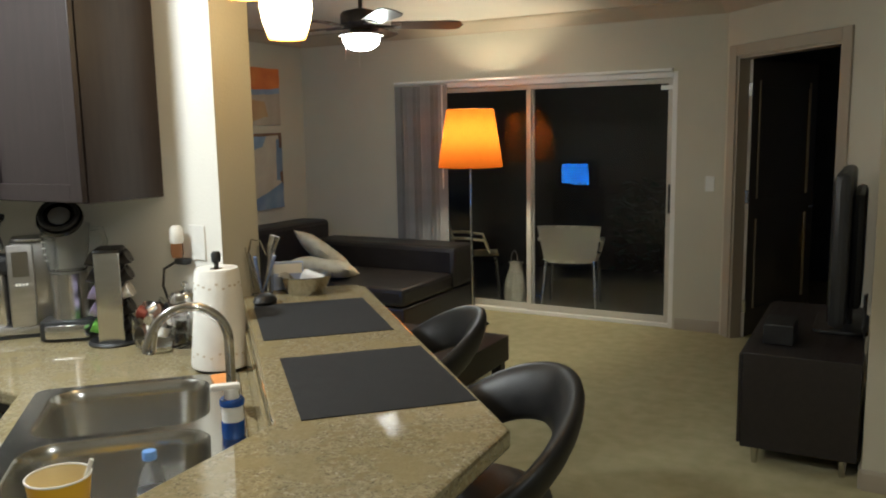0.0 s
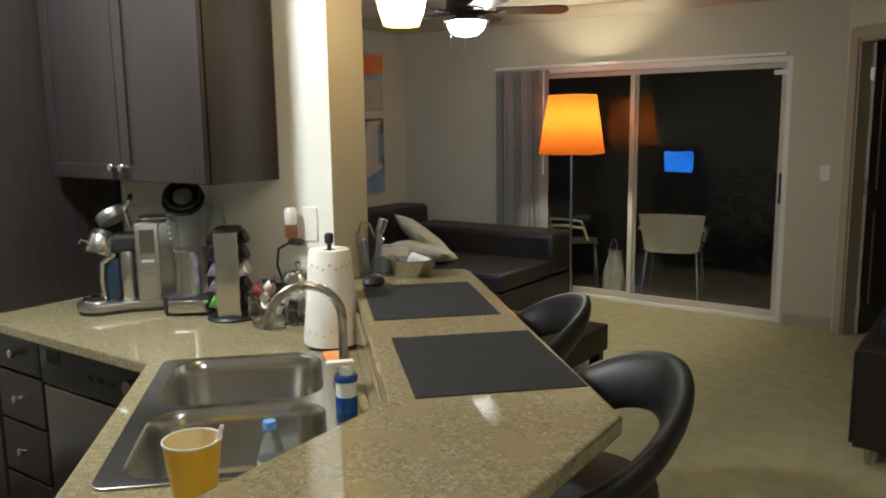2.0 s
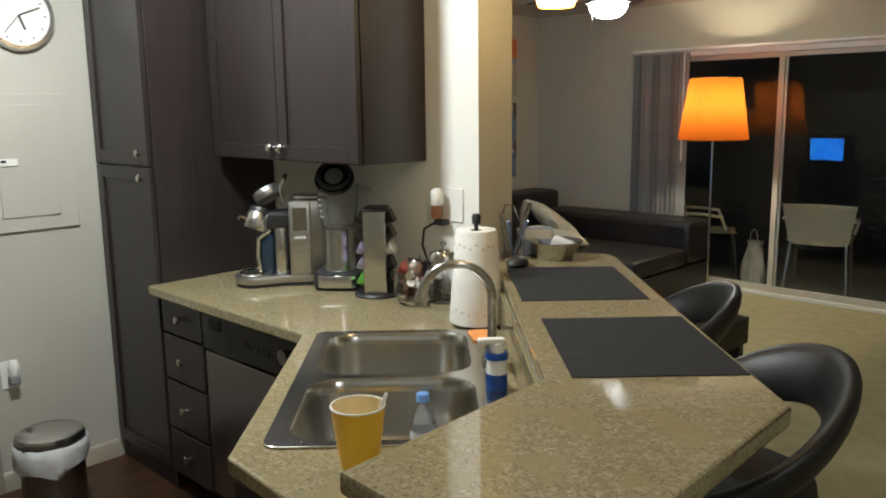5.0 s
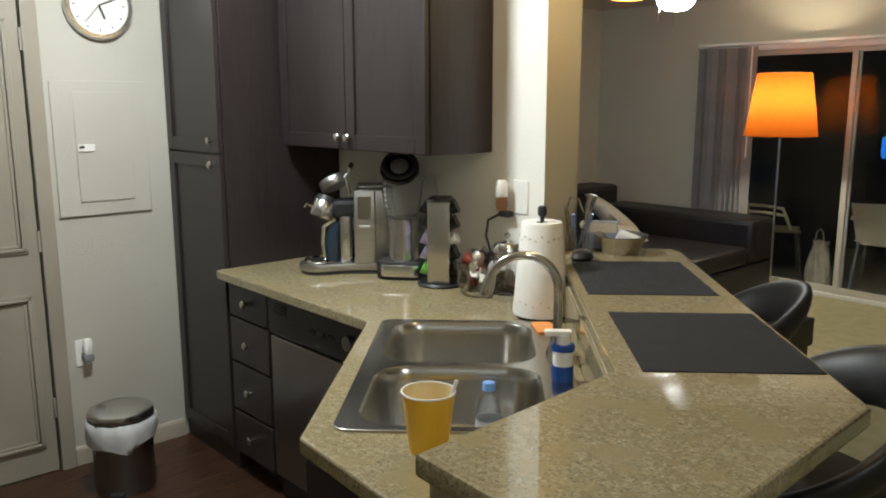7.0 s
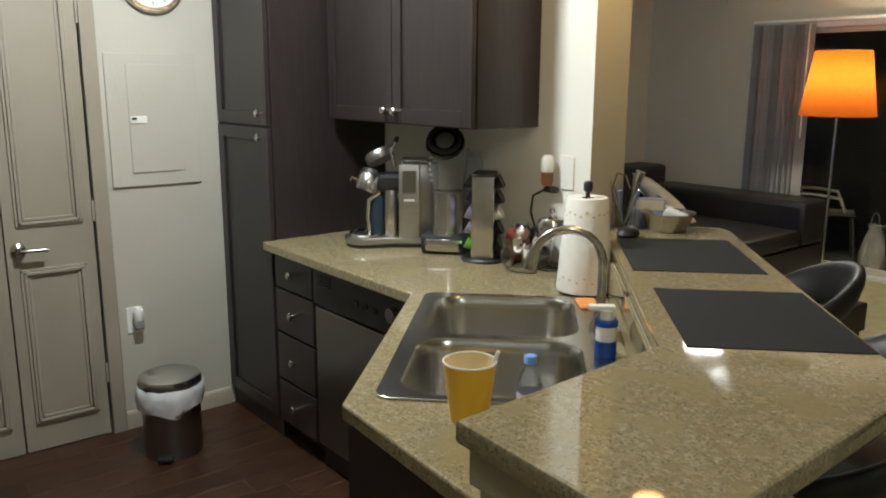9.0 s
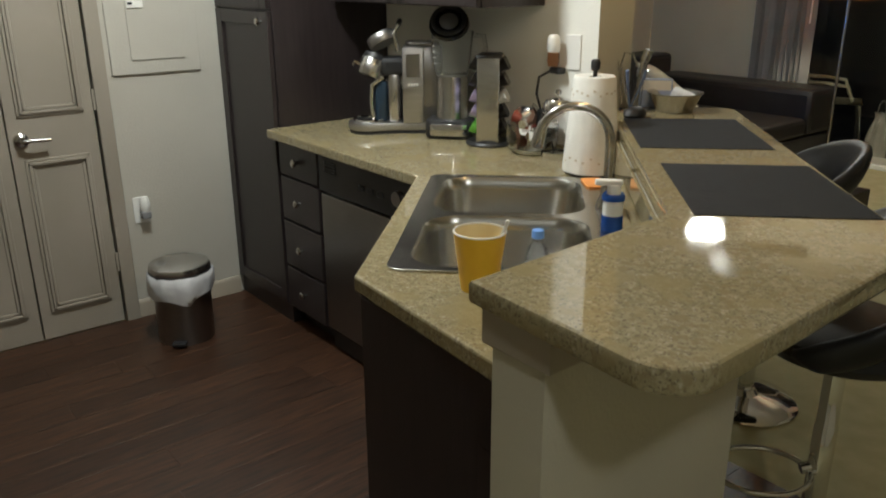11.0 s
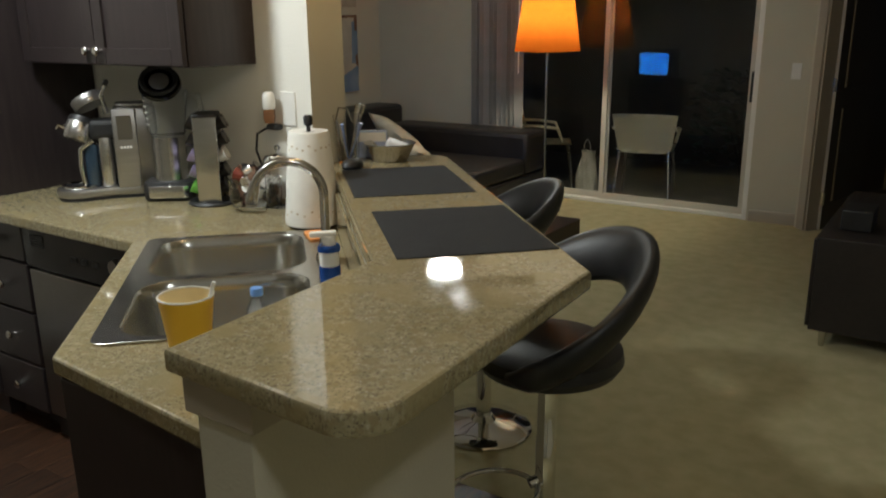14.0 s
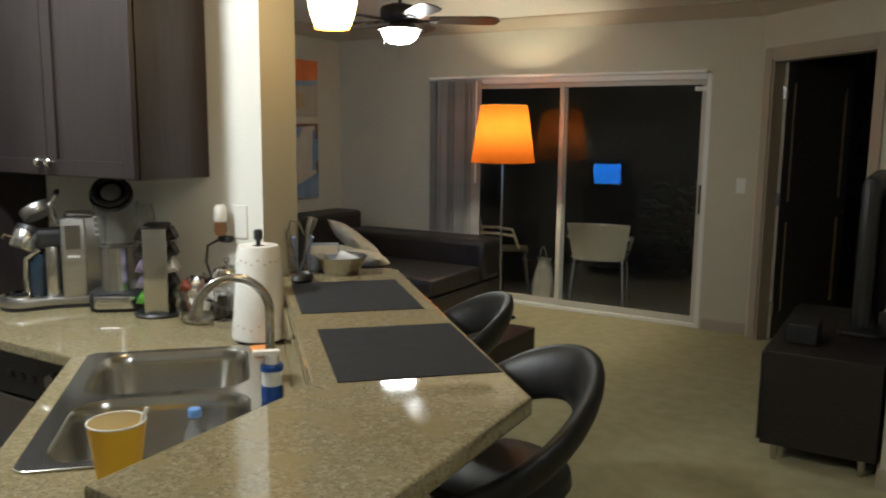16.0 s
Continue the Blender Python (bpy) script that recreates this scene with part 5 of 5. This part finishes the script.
# ---- patio chairs ----
def patio_chair(m, label):
    t = thing("patio_chair", m, label, "chair", "patio chairs")
    bm = bmesh.new()
    nx, ny = 14, 10
    def sheet(f, thick):
        g = [[bm.verts.new(f(-1 + 2 * i / nx, j / ny)) for j in range(ny + 1)] for i in range(nx + 1)]
        fs = [bm.faces.new((g[i][j], g[i + 1][j], g[i + 1][j + 1], g[i][j + 1])) for i in range(nx) for j in range(ny)]
        r = bmesh.ops.solidify(bm, geom=fs, thickness=thick)
    sheet(lambda u, v: (u * (0.235 + 0.01 * v), 0.24 - 0.46 * v, 0.455 - 0.012 * math.cos(u * 1.5) + 0.012 * u * u), 0.018)
    part("seat", bm, OUTCHAIR, t, smooth=60)
    bm = bmesh.new()
    g = [[bm.verts.new((u * (0.225 + 0.055 * v), -0.21 - 0.085 * v - 0.03 * (1 - u * u) + 0.02 * abs(u) ** 3, 0.44 + 0.355 * v - 0.012 * u * u * v)) for v in [j / ny for j in range(ny + 1)]] for u in [-1 + 2 * i / nx for i in range(nx + 1)]]
    fs = [bm.faces.new((g[i][j], g[i + 1][j], g[i + 1][j + 1], g[i][j + 1])) for i in range(nx) for j in range(ny)]
    bmesh.ops.solidify(bm, geom=fs, thickness=0.016)
    part("backrest", bm, OUTCHAIR, t, smooth=60)
    for x in (-0.21, 0.21):
        part("leg", tube([(x * 1.12, 0.25, 0), (x, 0.2, 0.45)], 0.013, 10, radii=[0.011, 0.016]), STEEL, t)
        part("leg", tube([(x * 1.15, -0.29, 0), (x, -0.2, 0.46)], 0.013, 10, radii=[0.011, 0.016]), STEEL, t)
        part("armrest", tube([(x * 1.24, -0.27, 0.66), (x * 1.3, -0.1, 0.655), (x * 1.28, 0.08, 0.63), (x * 1.12, 0.13, 0.5)], 0.016, 10), OUTCHAIR, t)
    return t


patio_chair(pose(-2.60, 7.45, -0.10, 0, 0, 12) @ Matrix.Diagonal((1.08, 1.05, 1.06, 1)), "cream plastic patio chair outside the glass door")
patio_chair(pose(-3.68, 7.50, -0.10, 0, 0, -62), "cream plastic patio chair with a bag beside it")
TOTE = mat("grey bag cloth", (0.30, 0.28, 0.23), 0.8, color2=(0.42, 0.39, 0.33), scale=9, bump=0.8, bump_scale=25)
bm = bmesh.new()
rings = []
for j, (r, z) in enumerate(((0.0, 0.004), (0.12, 0.0), (0.145, 0.06), (0.14, 0.16), (0.12, 0.28), (0.09, 0.37), (0.07, 0.43), (0.085, 0.47))):
    if r == 0:
        rings.append([bm.verts.new((0, 0, z))])
        continue
    rings.append([bm.verts.new(((r + 0.035 * noise.noise((k * 0.5, j * 0.6, 8))) * math.cos(2 * math.pi * k / 36), 0.6 * (r + 0.035 * noise.noise((k * 0.5, j * 0.6, 3))) * math.sin(2 * math.pi * k / 36), z + 0.02 * noise.noise((k * 0.3, j, 1)) * (j > 2))) for k in range(36)])
for k in range(36):
    bm.faces.new((rings[0][0], rings[1][(k + 1) % 36], rings[1][k]))
for a, b in zip(rings[1:], rings[2:]):
    for k in range(36):
        bm.faces.new((a[k], a[(k + 1) % 36], b[(k + 1) % 36], b[k]))
tb = thing("tote_bag", pose(-3.17, 7.36, -0.10) @ Matrix.Diagonal((0.85, 0.85, 0.9, 1)), "crumpled grey cloth bag standing on the patio", "bag")
part("sack", bm, TOTE, tb, smooth=80)
for x in (-0.045, 0.045):
    part("handle", tube([(x, -0.03, 0.45), (x * 0.8, -0.03, 0.55), (x * 0.3, -0.03, 0.59), (0, -0.03, 0.60)], 0.006, 6), TOTE, tb)
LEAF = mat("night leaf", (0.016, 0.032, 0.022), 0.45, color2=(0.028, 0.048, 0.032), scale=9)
sh = thing("shrub", pose(-1.95, 8.75, -0.10), "dark leafy shrub at the patio's edge", "shrub")
for k in range(6):
    a = 1.05 * k
    part("stem", tube([(0.03 * math.cos(a), 0.03 * math.sin(a), 0), (0.16 * math.cos(a), 0.12 * math.sin(a), 0.45), (0.36 * math.cos(a), 0.26 * math.sin(a), 0.95)], 0.008, 6, radii=[0.012, 0.009, 0.004]), WENGE, sh)
rng = random.Random(21)
bm = bmesh.new()
for k in range(420):
    a, u = rng.uniform(0, 6.28), rng.random()
    c = Vector((0.62 * math.sqrt(rng.random()) * math.cos(a), 0.40 * math.sqrt(rng.random()) * math.sin(a), 0.22 + 0.95 * u))
    d = Vector((math.cos(a), math.sin(a), rng.uniform(-0.5, 0.7))).normalized()
    q = d.cross(Vector((rng.uniform(-1, 1), rng.uniform(-1, 1), 1))).normalized() * rng.uniform(0.018, 0.032)
    l = rng.uniform(0.09, 0.16)
    v = [bm.verts.new(p) for p in (c, c + d * l * 0.5 + q, c + d * l, c + d * l * 0.5 - q)]
    bm.faces.new((v[0], v[1], v[2], v[3]))
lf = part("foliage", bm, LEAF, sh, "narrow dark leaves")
lf["kind"] = "stuff"
sd = thing("smoke_detector", pose(-0.96, 5.40, CEILING), "small round ceiling detector", "smoke detector")
part("base", lathe([(0, 0), (0.06, 0), (0.06, -0.012), (0, -0.012)], 28), TRIM, sd)
part("cover", lathe([(0, -0.012), (0.055, -0.012), (0.05, -0.03), (0.03, -0.036), (0, -0.036)], 28), WALL, sd)


kf = solid("floor_kitchen", boxes((-3.66, -0.96, -2.76, 1.99, 0.0005, 0.004)), PLANK, "dark reddish-brown wood plank floor", "wood floor", "structure")
rng = random.Random(4)
bm = boxes((0.0005, 0.1285, 0.0005, 1.2195, 0.0, 0.008), bevel=0.0008)
plank_mesh = mesh("plank", bm, PLANK)
for i in range(21):
    y = -2.76 - rng.uniform(0.1, 1.1)
    while y < 1.95:
        x = -3.66 + 0.129 * i
        ob = new("plank", plank_mesh)
        ob.parent = kf
        lo, hi = max(y, -2.76), min(y + 1.22, 1.985)
        ob.matrix_basis = pose(x, lo, 0.003) @ Matrix.Diagonal((1 if x + 0.129 < -0.95 else 0.6, (hi - lo) / 1.22, 1, 1))
        y += 1.22
